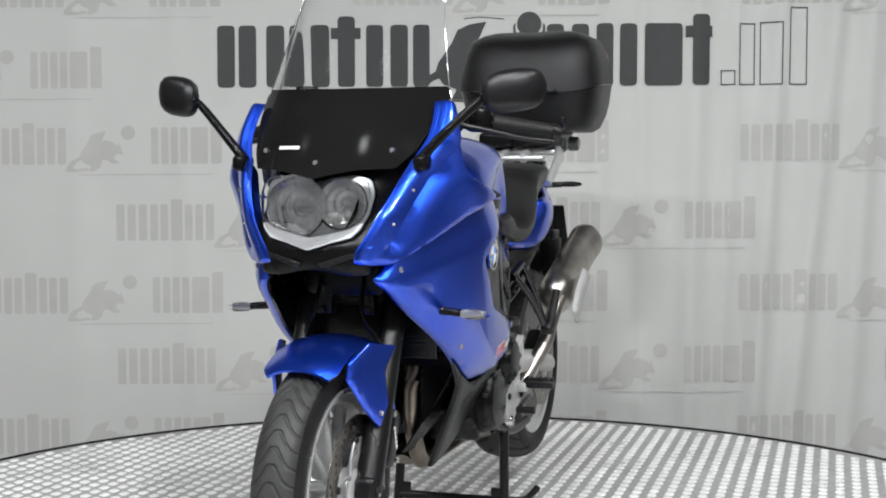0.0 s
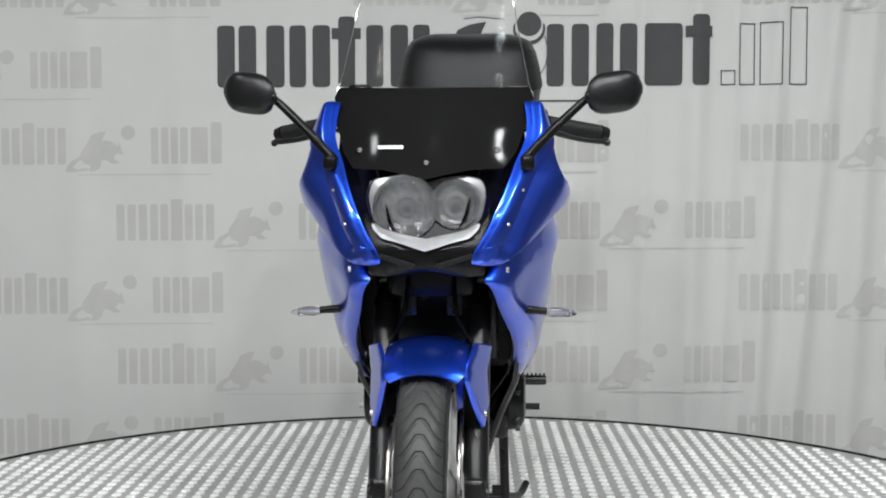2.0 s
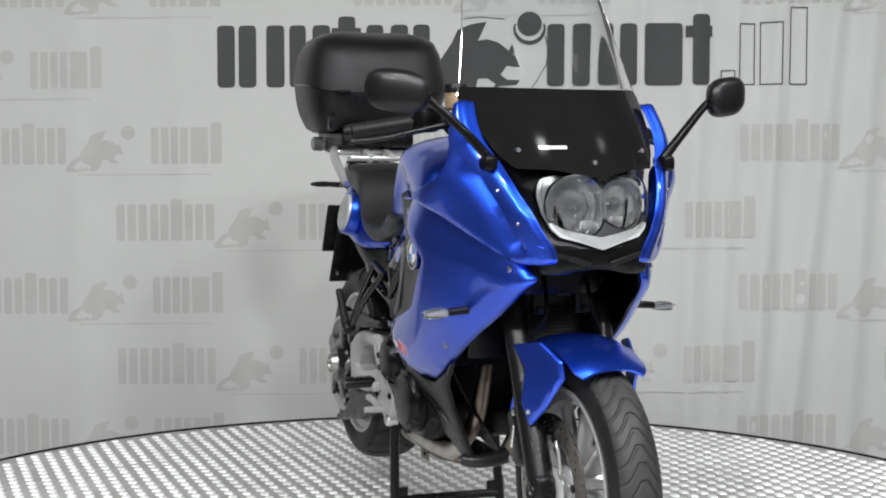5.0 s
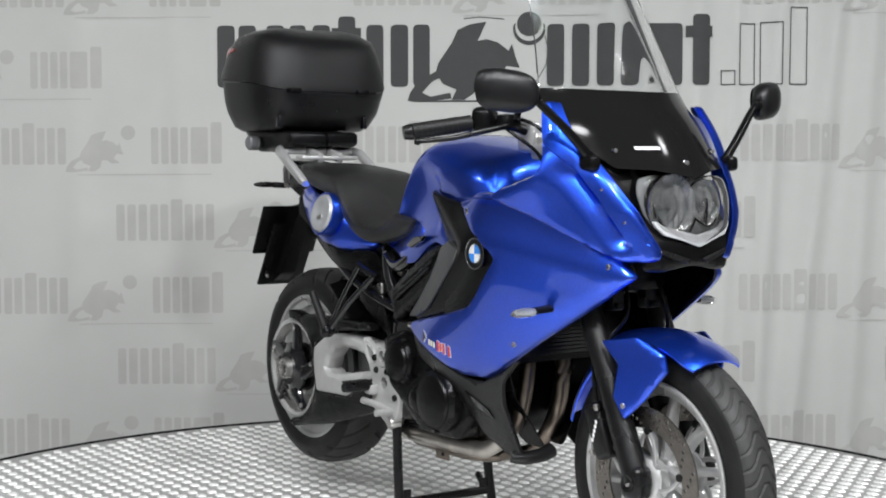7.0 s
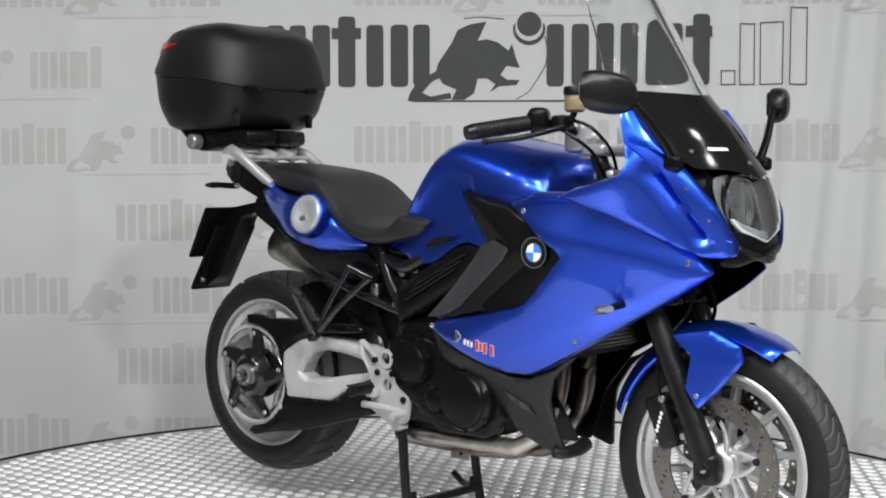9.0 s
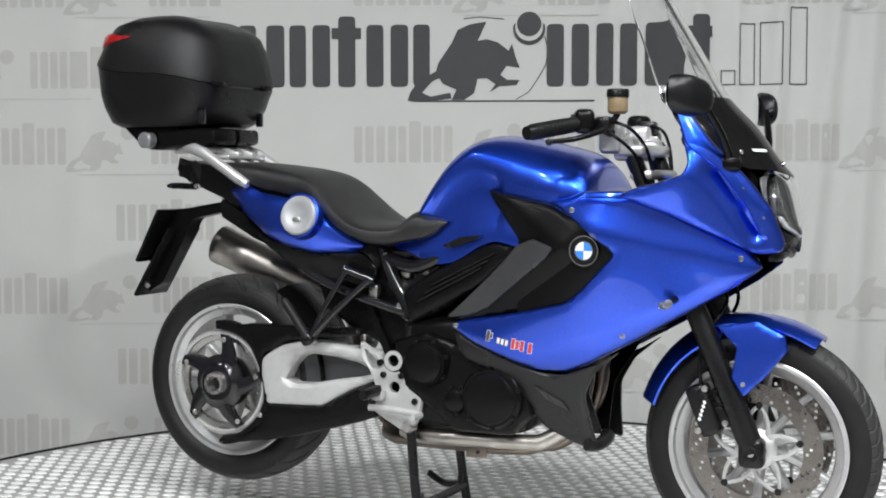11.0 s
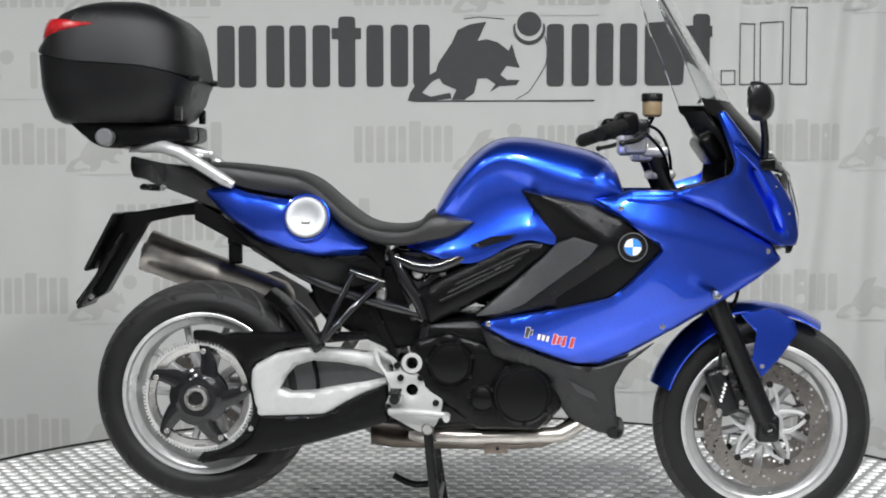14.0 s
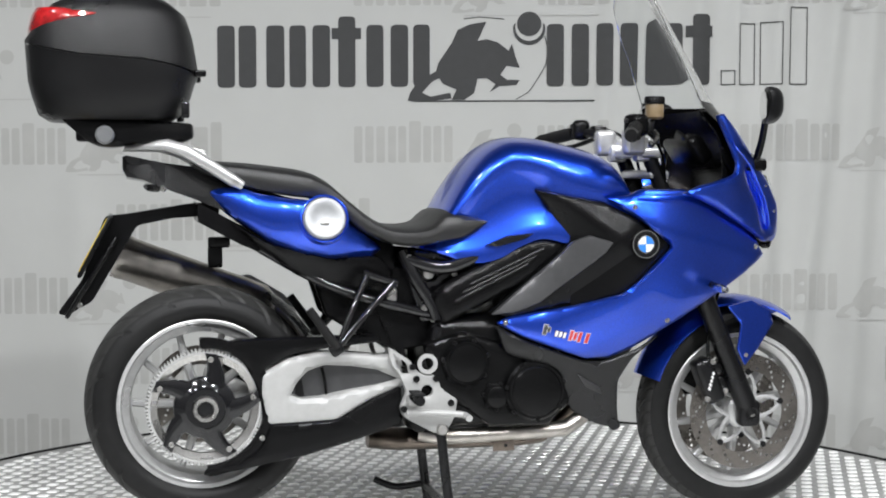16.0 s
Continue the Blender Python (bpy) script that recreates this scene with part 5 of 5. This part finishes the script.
sw = part("swingarm", sheet(SW, arm_w, thick=0.05, side=-1, round_off=0.01, soft=0.014, holes=[CAV], step=0.011), SWING_SILVER, bike, "satin silver cast single-sided swingarm")
# silver casting too, but coloured dark to give the recess its shade
HOLLOW = [(-0.3 + (x + 0.3) * 1.03, 0.434 + (z - 0.434) * 1.05) for x, z in CAV]
part("swingarm_hollow", sheet(HOLLOW, lambda x, z: arm_w(x, z) - 0.016 - 0.04 * min(1.0, max(0.0, (-0.17 - x) / 0.17)) ** 0.8, thick=0.006, side=-1, round_off=0.0, corner=0), SHEEN_SHADE_GREY, sw, "scooped hollow in the silver swingarm, its shade put in as graphite")
ARC = [(RAX + r * math.cos(radians(a)), RAZ + r * math.sin(radians(a))) for r, steps in ((0.178, range(-88, 95, 7)), (0.1525, range(94, -89, -7))) for a in steps]
part("belt_cover", sheet(ARC, lambda x, z: 0.139, thick=0.03, side=-1, round_off=0.004, soft=0.005, corner=0.004), BLACK_PLASTIC, bike, "black cover round the belt pulley")
part("swingarm_hub", moved(lathe([(0.05, -0.1), (0.07, -0.1), (0.075, -0.09), (0.07, -0.075), (0.05, -0.075)], 48, True), Matrix.Translation((RAX, 0, RAZ))), BLACK_METAL, sw)
GU = [(-0.655, 0.204), (-0.645, 0.222), (-0.57, 0.233), (-0.51, 0.27), (-0.482, 0.33), (-0.31, 0.336), (-0.257, 0.364), (-0.212, 0.388), (-0.14, 0.418), (-0.137, 0.318), (-0.2, 0.297), (-0.28, 0.274), (-0.4, 0.242), (-0.48, 0.228), (-0.58, 0.212)]
part("lower_belt_guard", sheet(GU, lambda x, z: 0.148, thick=0.012, side=-1, round_off=0.01), BLACK_PLASTIC, bike, "black lower belt guard")
UG = [(-0.6, 0.54), (-0.56, 0.55), (-0.51, 0.552), (-0.381, 0.552), (-0.2, 0.552), (-0.19, 0.535), (-0.33, 0.522), (-0.42, 0.51), (-0.5, 0.47), (-0.49, 0.38), (-0.49, 0.33), (-0.5, 0.3), (-0.505, 0.38), (-0.522, 0.44), (-0.55, 0.49), (-0.59, 0.522)]
part("upper_belt_guard", sheet(UG, lambda x, z: 0.14, thick=0.03, side=-1, round_off=0.008), BLACK_PLASTIC, bike, "black upper belt guard")
part("drive_belt", sheet([(-0.64, 0.512), (-0.3, 0.5), (-0.1, 0.46), (-0.1, 0.454), (-0.3, 0.493), (-0.64, 0.506)], lambda x, z: 0.128, thick=0.03, side=-1, round_off=0.0, flat=True, corner=0), RUBBER, bike, "toothed black drive belt")
part("guard_bolt", bolt(-0.505, -0.15, 0.297, 0.007, 0.005), STEEL, bike)
part("hugger", loft([[(RAX + r * math.cos(radians(a)), y, RAZ + r * math.sin(radians(a))) for y, r in ((-0.1, 0.318), (-0.06, 0.332), (0, 0.336), (0.06, 0.332), (0.1, 0.318), (0.1, 0.313), (0.06, 0.327), (0, 0.331), (-0.06, 0.327), (-0.1, 0.313))] for a in range(2, 62, 5)]), BLACK_PLASTIC, bike, "black rear mudguard hugger")
part("inner_rear_fender", loft([[(x, y, z) for y, z in ((-0.1, z0), (0.1, z0), (0.1, z0 + 0.05), (-0.1, z0 + 0.05))] for x, z0 in ((-0.12, 0.45), (-0.2, 0.62), (-0.35, 0.71), (-0.55, 0.79), (-0.66, 0.85))]), BLACK_PLASTIC, bike, "black inner rear mudguard")
shock = part("rear_shock", tube([(-0.16, 0.06, 0.66), (-0.3, 0.07, 0.44)], 0.018, 14), STEEL, bike, "rear shock absorber with coil spring")
coil = [(-0.16 - 0.14 * t / 60 + 0.03 * math.cos(t * 0.75) * 0.8, 0.06 + 0.01 * t / 60 + 0.03 * math.sin(t * 0.75), 0.66 - 0.22 * t / 60 + 0.03 * math.cos(t * 0.75) * 0.5) for t in range(61)]
part("spring", tube(coil, 0.006, 6), ALLOY, shock)
part("brake_reservoir", box(-0.16, -0.11, 0.655, 0.028, 0.026, 0.034, 0.006, 3), STEEL, bike, "small rear brake fluid pot")
part("rear_caliper", box(RAX + 0.11, 0.1, RAZ + 0.07, 0.09, 0.05, 0.06, 0.014, 3, Matrix.Rotation(radians(35), 4, "Y")), BLACK_METAL, bike, "black rear brake caliper")
part("left_hub_mount", merged(tube([(RAX, 0.11, RAZ), (-0.4, 0.12, 0.42), (-0.1, 0.12, 0.44)], 0.03, 14, 0.035)), SWING_SILVER, bike, "silver left swingarm leg")

# exhaust
# one pipe in two tones: dark brown upper run, brighter steel lower run
part("header_pipe", tube([(0.36, -0.05, 0.6), (0.43, -0.06, 0.52), (0.42, -0.08, 0.38), (0.36, -0.1, 0.3)], 0.0205, 16), DARK_PIPE, bike, "dark brushed exhaust header")
part("lower_pipe", tube([(0.375, -0.097, 0.312), (0.33, -0.107, 0.286), (0.28, -0.11, 0.278), (0.0, -0.11, 0.272), (-0.08, -0.09, 0.28)], 0.021, 16), TITAN, bike, "brushed steel exhaust pipe under the engine")
part("header_pipe", tube([(0.36, 0.05, 0.6), (0.43, 0.05, 0.52), (0.42, 0.04, 0.38), (0.34, 0.03, 0.27), (0.24, 0.02, 0.25), (0.0, 0.02, 0.255)], 0.021, 16), DARK_PIPE, bike, "brushed and dark brushed exhaust header")
col = part("exhaust_collector", loft([[(x, yc + 0.1 * w * math.cos(a), 0.252 + h * math.sin(a)) for a in [2 * math.pi * k / 20 for k in range(20)]] for x, w, h, yc in ((-0.2, 0.35, 0.03, 0.04), (-0.14, 0.6, 0.03, 0.0), (0.0, 0.8, 0.024, -0.03), (0.2, 0.85, 0.024, -0.03), (0.27, 0.6, 0.02, -0.03), (0.3, 0.2, 0.01, -0.03))]), DARK_PIPE, bike, "brown heat-stained exhaust collector")
part("collector_plate", box(0.145, -0.118, 0.243, 0.06, 0.004, 0.03, 0.002), DARK_PIPE, col)
part("collector_bolt", bolt(0.15, -0.122, 0.243, 0.005, 0.003), BLACK_METAL, col)
part("link_pipe", tube([(-0.18, 0.04, 0.262), (-0.27, 0.1, 0.32), (-0.36, 0.17, 0.46), (-0.4, 0.19, 0.55), (-0.46, 0.2, 0.602)], 0.022, 16), TITAN, bike, "stained exhaust link pipe")
A, B = Vector((-0.45, 0.18, 0.598)), Vector((-0.862, 0.19, 0.752))
d = (B - A).normalized()
rings = []
q = d.to_track_quat("Z", "Y")
for t, k in ((-0.02, 0.45), (0.0, 0.7), (0.06, 1.0), (0.2, 1.02), (0.93, 1.02), (0.94, 1.06), (1.0, 1.06), (1.002, 0.95), (0.985, 0.9)):
    c = A + (B - A) * t
    rings.append([c + q @ Vector((0.052 * k * math.cos(2 * math.pi * j / 32), 0.058 * k * math.sin(2 * math.pi * j / 32), 0)) for j in range(32)])
sil = part("silencer", loft(rings), TITAN, bike, "brushed steel silencer with browned sheen")
part("end_cap", tube([B - d * 0.02, B - d * 0.012], 0.046, 28), BLACK_METAL, sil)
part("tail_pipe", tube([B - d * 0.03, B + d * 0.012], 0.022, 24), STEEL, sil)
part("silencer_hanger", merged(box(-0.6, 0.16, 0.745, 0.04, 0.012, 0.06, 0.005), box(-0.59, 0.15, 0.785, 0.06, 0.02, 0.03, 0.006)), BLACK_METAL, bike)
part("heat_shield", sheet([(-0.58, 0.665), (-0.5, 0.69), (-0.4, 0.63), (-0.36, 0.57), (-0.41, 0.53), (-0.47, 0.59), (-0.53, 0.63)], lambda x, z: 0.272, thick=0.003, side=1, round_off=0.01, soft=0.02), SWING_SILVER, sil, "pale silver heat shield")

# centre stand
stand = part("centre_stand", tube([(-0.035, -0.145, 0.3), (-0.02, -0.15, 0.15), (0.0, -0.155, 0.012)], 0.013, 14), BLACK_METAL, bike, "black tubular centre stand, lowered")
part("stand_leg", tube([(-0.035, 0.145, 0.3), (-0.02, 0.15, 0.15), (0.0, 0.155, 0.012)], 0.013, 14), BLACK_METAL, stand)
part("cross_tube", tube([(-0.012, -0.15, 0.085), (-0.012, 0.15, 0.085)], 0.012, 14), BLACK_METAL, stand)
part("upper_cross_tube", tube([(-0.034, -0.14, 0.285), (-0.034, 0.14, 0.285)], 0.014, 14), BLACK_METAL, stand)
for s in (-1, 1):
    part("stand_foot", tube([(-0.04, s * 0.155, 0.014), (0.045, s * 0.155, 0.014)], 0.013, 14), BLACK_METAL, stand)
    part("gusset", box(-0.012, s * 0.135, 0.1, 0.008, 0.04, 0.04, 0.003), BLACK_METAL, stand)
part("stand_pedal", tube([(-0.01, 0.155, 0.09), (-0.09, 0.19, 0.075), (-0.15, 0.21, 0.095)], 0.01, 12), BLACK_METAL, stand)
part("side_stand", tube([(0.05, 0.14, 0.3), (-0.1, 0.15, 0.265), (-0.24, 0.155, 0.27)], 0.012, 12), BLACK_METAL, bike, "folded black side stand")
part("belly_front", tube([(0.452, -0.128, 0.288), (0.466, -0.1, 0.284), (0.474, -0.05, 0.288), (0.472, -0.02, 0.296)], 0.014, 16, 0.02), GREY_PLASTIC, bike, "black rounded belly pan nose bar")
part("belly_slot", sheet([(0.33, 0.44), (0.4, 0.4), (0.415, 0.375), (0.36, 0.4)], lambda x, z: FAIR(x, z) - 0.009, thick=0.004, round_off=0.0, corner=0.004), GLOSS_BLACK, bike)

# ---- tail, rack and top case ----
part("tail_core", loft([[(x, y * w, z0 if k < 2 else z1) for k, y in enumerate((-1, 1, 0.85, -0.85))] for x, w, z0, z1 in ((-0.84, 0.06, 0.985, 1.014), (-0.78, 0.09, 0.95, 1.005), (-0.66, 0.1, 0.905, 0.99), (-0.5, 0.12, 0.84, 0.93), (-0.3, 0.12, 0.78, 0.88), (-0.15, 0.1, 0.72, 0.79))]), BLACK_PLASTIC, bike, "black tail underbody")
part("tail_light", loft([[(x, y * w, z) for y, z in ((-1, z0), (-0.6, z0 - 0.005), (0.6, z0 - 0.005), (1, z0), (0.9, z1), (-0.9, z1))] for x, w, z0, z1 in ((-0.845, 0.05, 0.985, 1.016), (-0.835, 0.06, 0.965, 1.02), (-0.78, 0.085, 0.955, 1.008), (-0.74, 0.09, 0.95, 1.0))]), GLOSS_BLACK, bike, "dark smoked tail light")
for s in (-1, 1):
    rear = part("rear_indicator", tube([(-0.76, s * 0.08, 0.935), (-0.775, s * 0.13, 0.937)], 0.009, 12), BLACK_PLASTIC, bike, "black-backed rear indicator")
    part("lens", loft([[(-0.778 + 0.013 * k * math.cos(a), s * (0.125 + 0.07 * t), 0.938 + 0.009 * k * math.sin(a)) for a in [2 * math.pi * j / 12 for j in range(12)]] for t, k in ((0, 0.6), (0.2, 1), (0.6, 1), (0.9, 0.6), (1, 0.15))]), BLACK_PLASTIC, rear)
    part("tail_fitting", bolt(-0.745, s * 0.1, 0.935, 0.008, 0.006, s), STEEL, bike)
    rail = []
    for x, y, z, w, h in ((-0.548, 0.135, 0.942, 0.012, 0.008), (-0.575, 0.138, 0.957, 0.012, 0.011), (-0.63, 0.142, 0.993, 0.012, 0.011), (-0.69, 0.14, 1.03, 0.012, 0.012), (-0.74, 0.125, 1.045, 0.013, 0.012), (-0.8, 0.09, 1.043, 0.014, 0.01), (-0.84, 0.06, 1.04, 0.012, 0.008)):
        rail.append([(x + h * 0.7 * math.cos(a), s * (y + w * math.sin(a) * 1.1), z + 1.25 * h * math.cos(a)) for a in [2 * math.pi * j / 14 for j in range(14)]])
    gr = part("grab_rail", loft(rail), ALLOY, bike, "silver cast grab rail")
    part("rail_bolt", bolt(-0.567, s * 0.149, 0.951, 0.007, 0.004, s), STEEL, gr)
    part("rail_strut", box(-0.68, s * 0.035, 1.03, 0.09, 0.022, 0.03, 0.006, 2, Matrix.Rotation(radians(15), 4, "Y")), ALLOY, gr)
part("rack_bridge", merged(box(-0.74, 0, 1.04, 0.06, 0.25, 0.016, 0.006), box(-0.66, 0, 1.02, 0.05, 0.2, 0.014, 0.006)), ALLOY, bike, "silver rack cross piece")
CA = [(-0.992, 1.108), (-0.984, 1.122), (-0.67, 1.1), (-0.668, 1.062), (-0.69, 1.054), (-0.824, 1.046), (-0.87, 1.04), (-0.905, 1.043), (-0.935, 1.058)]
car = part("case_carrier", merged(sheet(CA, lambda x, z: 0.12, thick=0.1, side=-1, round_off=0.01), sheet(CA, lambda x, z: 0.12, thick=0.1, side=1, round_off=0.01), box(-0.82, 0, 1.075, 0.28, 0.06, 0.04, 0.008)), BLACK_PLASTIC, bike, "black top case mounting plate")
for s in (-1, 1):
    part("carrier_knob", moved(lathe([(0.0001, 0.012), (0.018, 0.012), (0.023, 0.007), (0.024, -0.02), (0.0001, -0.02)], 32), Matrix.Translation((-0.887, s * 0.148, 1.069)) @ (Matrix.Identity(4) if s > 0 else Matrix.Rotation(math.pi, 4, "Z"))), BEZEL, car, "round pale grey knob")

CZ = curve([(-1.105, 1.26), (-1.09, 1.36), (-1.06, 1.385), (-1.0, 1.418), (-0.9, 1.437), (-0.82, 1.434), (-0.73, 1.411), (-0.68, 1.386), (-0.655, 1.33), (-0.645, 1.24)])


def case_ring(z, grow, e, x0, x1, w, n=48):
    cx, hx = (x0 + x1) / 2, (x1 - x0) / 2
    out = []
    for k in range(n):
        a = 2 * math.pi * k / n
        c, s_ = math.cos(a), math.sin(a)
        taper = 1 - 0.06 * max(0, -c)
        out.append((-0.652 + 0.93 * (cx + 0.646 + hx * grow * math.copysign(abs(c) ** e, c)), 0.025 + 1.0 * w * grow * taper * math.copysign(abs(s_) ** e, s_), 1.255 + 0.955 * ((z(cx + hx * c) if callable(z) else z) - 1.255)))
    return out


SPL = lambda x: 1.296 - 0.166 * (x + 1.1)
low_rings, W_ = [], 0.234
for z, x0, x1, w, e in ((1.103, -1.02, -0.75, 0.15, 0.6), (1.1, -1.05, -0.72, 0.175, 0.6), (1.115, -1.075, -0.695, 0.196, 0.55), (1.16, -1.09, -0.667, 0.216, 0.52), (1.2, -1.1, -0.655, 0.225, 0.52)):
    low_rings.append(case_ring(z, 1, e, x0, x1, w))
low_rings.append(case_ring(lambda x: SPL(x) - 0.012, 1, 0.52, -1.106, -0.648, W_ - 0.003))
low_rings.append(case_ring(lambda x: SPL(x) - 0.003, 1.0, 0.52, -1.106, -0.648, W_))
low_rings.append(case_ring(lambda x: SPL(x) - 0.002, 0.97, 0.52, -1.1, -0.65, W_))
case = part("top_case", loft(low_rings), CASE_BLACK, bike, "large grained black plastic top case with red reflector")
lid = []
lid.append(case_ring(lambda x: SPL(x) + 0.001, 0.97, 0.52, -1.1, -0.65, W_))
lid.append(case_ring(lambda x: SPL(x) + 0.002, 1.0, 0.52, -1.107, -0.646, W_ + 0.003))
lid.append(case_ring(lambda x: SPL(x) + 0.012, 1.0, 0.52, -1.107, -0.646, W_ + 0.002))
for f, x0, x1, w in ((0.35, -1.1, -0.65, 0.228), (0.65, -1.086, -0.658, 0.215), (0.85, -1.062, -0.672, 0.196), (0.95, -1.02, -0.7, 0.16), (1.0, -0.97, -0.745, 0.12), (1.012, -0.92, -0.8, 0.05)):
    lid.append(case_ring(lambda x, f=f: SPL(x) + (min(1.44, CZ(x)) - SPL(x)) * f, 1, 0.56, x0, x1, w))
part("lid", loft(lid), CASE_BLACK, case, "domed black lid")
part("lid_seal", loft([case_ring(lambda x: SPL(x) - 0.004, 0.985, 0.52, -1.106, -0.648, W_), case_ring(lambda x: SPL(x) + 0.004, 0.985, 0.52, -1.106, -0.648, W_)]), GLOSS_BLACK, case)
for s in (-1, 1):
    part("hinge_tab", box(-0.652, s * 0.12, 1.225, 0.03, 0.04, 0.016, 0.004), BLACK_PLASTIC, case)
    part("case_foot", box(-0.69, s * 0.15, 1.132, 0.02, 0.016, 0.04, 0.004), GLOSS_BLACK, case)


def reflector(s):
    """Red band wrapped round the rear corner of the lid."""
    rings = []
    for i in range(25):
        a = radians(180 - 87 * i / 24)
        c, s_ = math.cos(a), math.sin(a)
        t = i / 24
        zc, h = 1.352 + 0.016 * t, 0.036 * (1 - t) ** 0.6 + 0.002
        ring = []
        for dz, g in ((-1, 0.99), (-0.6, 1.012), (0.5, 1.012), (1, 0.985)):
            z = zc + dz * h
            k = (z - 1.3) / 0.12
            x0, x1, w = -1.104 + 0.028 * k, -0.65 - 0.012 * k, 0.232 - 0.028 * k
            cx, hx = (x0 + x1) / 2, (x1 - x0) / 2
            ring.append((-0.652 + 0.93 * (cx + 0.646 + hx * g * math.copysign(abs(c) ** 0.54, c)), 0.025 + 1.0 * s * w * g * (1 - 0.06 * max(0, -c)) * abs(s_) ** 0.54, 1.255 + 0.955 * (z - 1.255)))
        rings.append(ring)
    return part("reflector", loft(rings), RED_LENS, case, "red plastic reflector")


for s in (-1, 1):
    reflector(s)
part("case_latch", box(-1.063, 0.025, 1.255, 0.02, 0.09, 0.05, 0.008, 3), BLACK_PLASTIC, case)

# filler cap on the tail panel
at = Matrix.Translation((-0.348, -0.196, 0.86)) @ Matrix.Rotation(math.pi, 4, "Z") @ Matrix.Rotation(radians(13), 4, "X")
cap = part("fuel_filler_cap", moved(lathe([(0.0001, 0.006), (0.03, 0.006), (0.033, 0.008), (0.05, 0.007), (0.054, 0.003), (0.056, -0.01), (0.0001, -0.02)], 48), at), WHITE_PLASTIC, bike, "round pale silver fuel filler cap")
part("cap_surround", moved(lathe([(0.056, -0.002), (0.058, 0.001), (0.062, -0.001), (0.064, -0.03), (0.056, -0.03)], 48, True), at), BLUE, cap)
part("cap_key_slot", moved(box(0, 0.008, -0.012, 0.022, 0.003, 0.012, 0.002), at), STEEL, cap)

# plate holder
ph = part("plate_holder", sheet([(-0.89, 0.865), (-0.835, 0.87), (-0.68, 0.895), (-0.6, 0.9), (-0.6, 0.865), (-0.72, 0.858), (-0.81, 0.84), (-0.925, 0.645), (-0.99, 0.61), (-1.012, 0.616), (-0.95, 0.7)], lambda x, z: 0.03, thick=0.05, side=-1, round_off=0.006, flat=True), BLACK_PLASTIC, bike, "black number plate holder and rear flap")
rot = Matrix.Rotation(radians(32), 4, "Y")
part("flap", box(-0.925, 0, 0.71, 0.012, 0.16, 0.24, 0.006, 2, rot), BLACK_PLASTIC, ph)
part("plate_frame", box(-0.915, 0, 0.79, 0.012, 0.225, 0.175, 0.008, 2, Matrix.Rotation(radians(28), 4, "Y")), BLACK_PLASTIC, ph)
part("number_plate", box(-0.9195, 0, 0.7925, 0.004, 0.205, 0.15, 0.003, 1, Matrix.Rotation(radians(28), 4, "Y")), YELLOW, ph, "yellow number plate seen edge on")
part("flap_rivet", bolt(-0.955, -0.06, 0.64, 0.008, 0.005), STEEL, ph)

# vent slot in the tank flank
for s in (-1, 1):
    part("tank_slot", sheet([(0.075, 0.787), (0.133, 0.812), (0.2, 0.818), (0.18, 0.803), (0.11, 0.782)], lambda x, z: 0.178 + 0.22 * (x - 0.08) + 0.012, thick=0.01, side=s, round_off=0.004, soft=0.006, corner=0.004), GLOSS_BLACK, bike)
part("cockpit_floor", box(0.54, 0, 0.905, 0.18, 0.36, 0.03, 0.012), BLACK_PLASTIC, bike, "black cockpit tray")


# ---- movement: the turntable carries the motorcycle round at an even pace ----
def motions():
    angles = ((0, -105.82), (1, -98.42), (2, -91.0), (3, -83.49), (4, -75.97), (5, -68.39), (6, -60.81), (7, -53.21), (8, -45.61), (9, -38.0), (10, -30.4), (11, -22.79), (12, -15.18), (13, -7.56), (14, 0.06), (15, 7.71), (16, 15.36))
    walk(turntable, [(t, pose(0, 0, 0, 0, 0, a)) for t, a in angles])
    walk(bike, [(t, pose(0, 0, 0, 0, 0, a) @ pose(0, 0.018, 0, 0, 0, -2.3)) for t, a in angles])


motions()
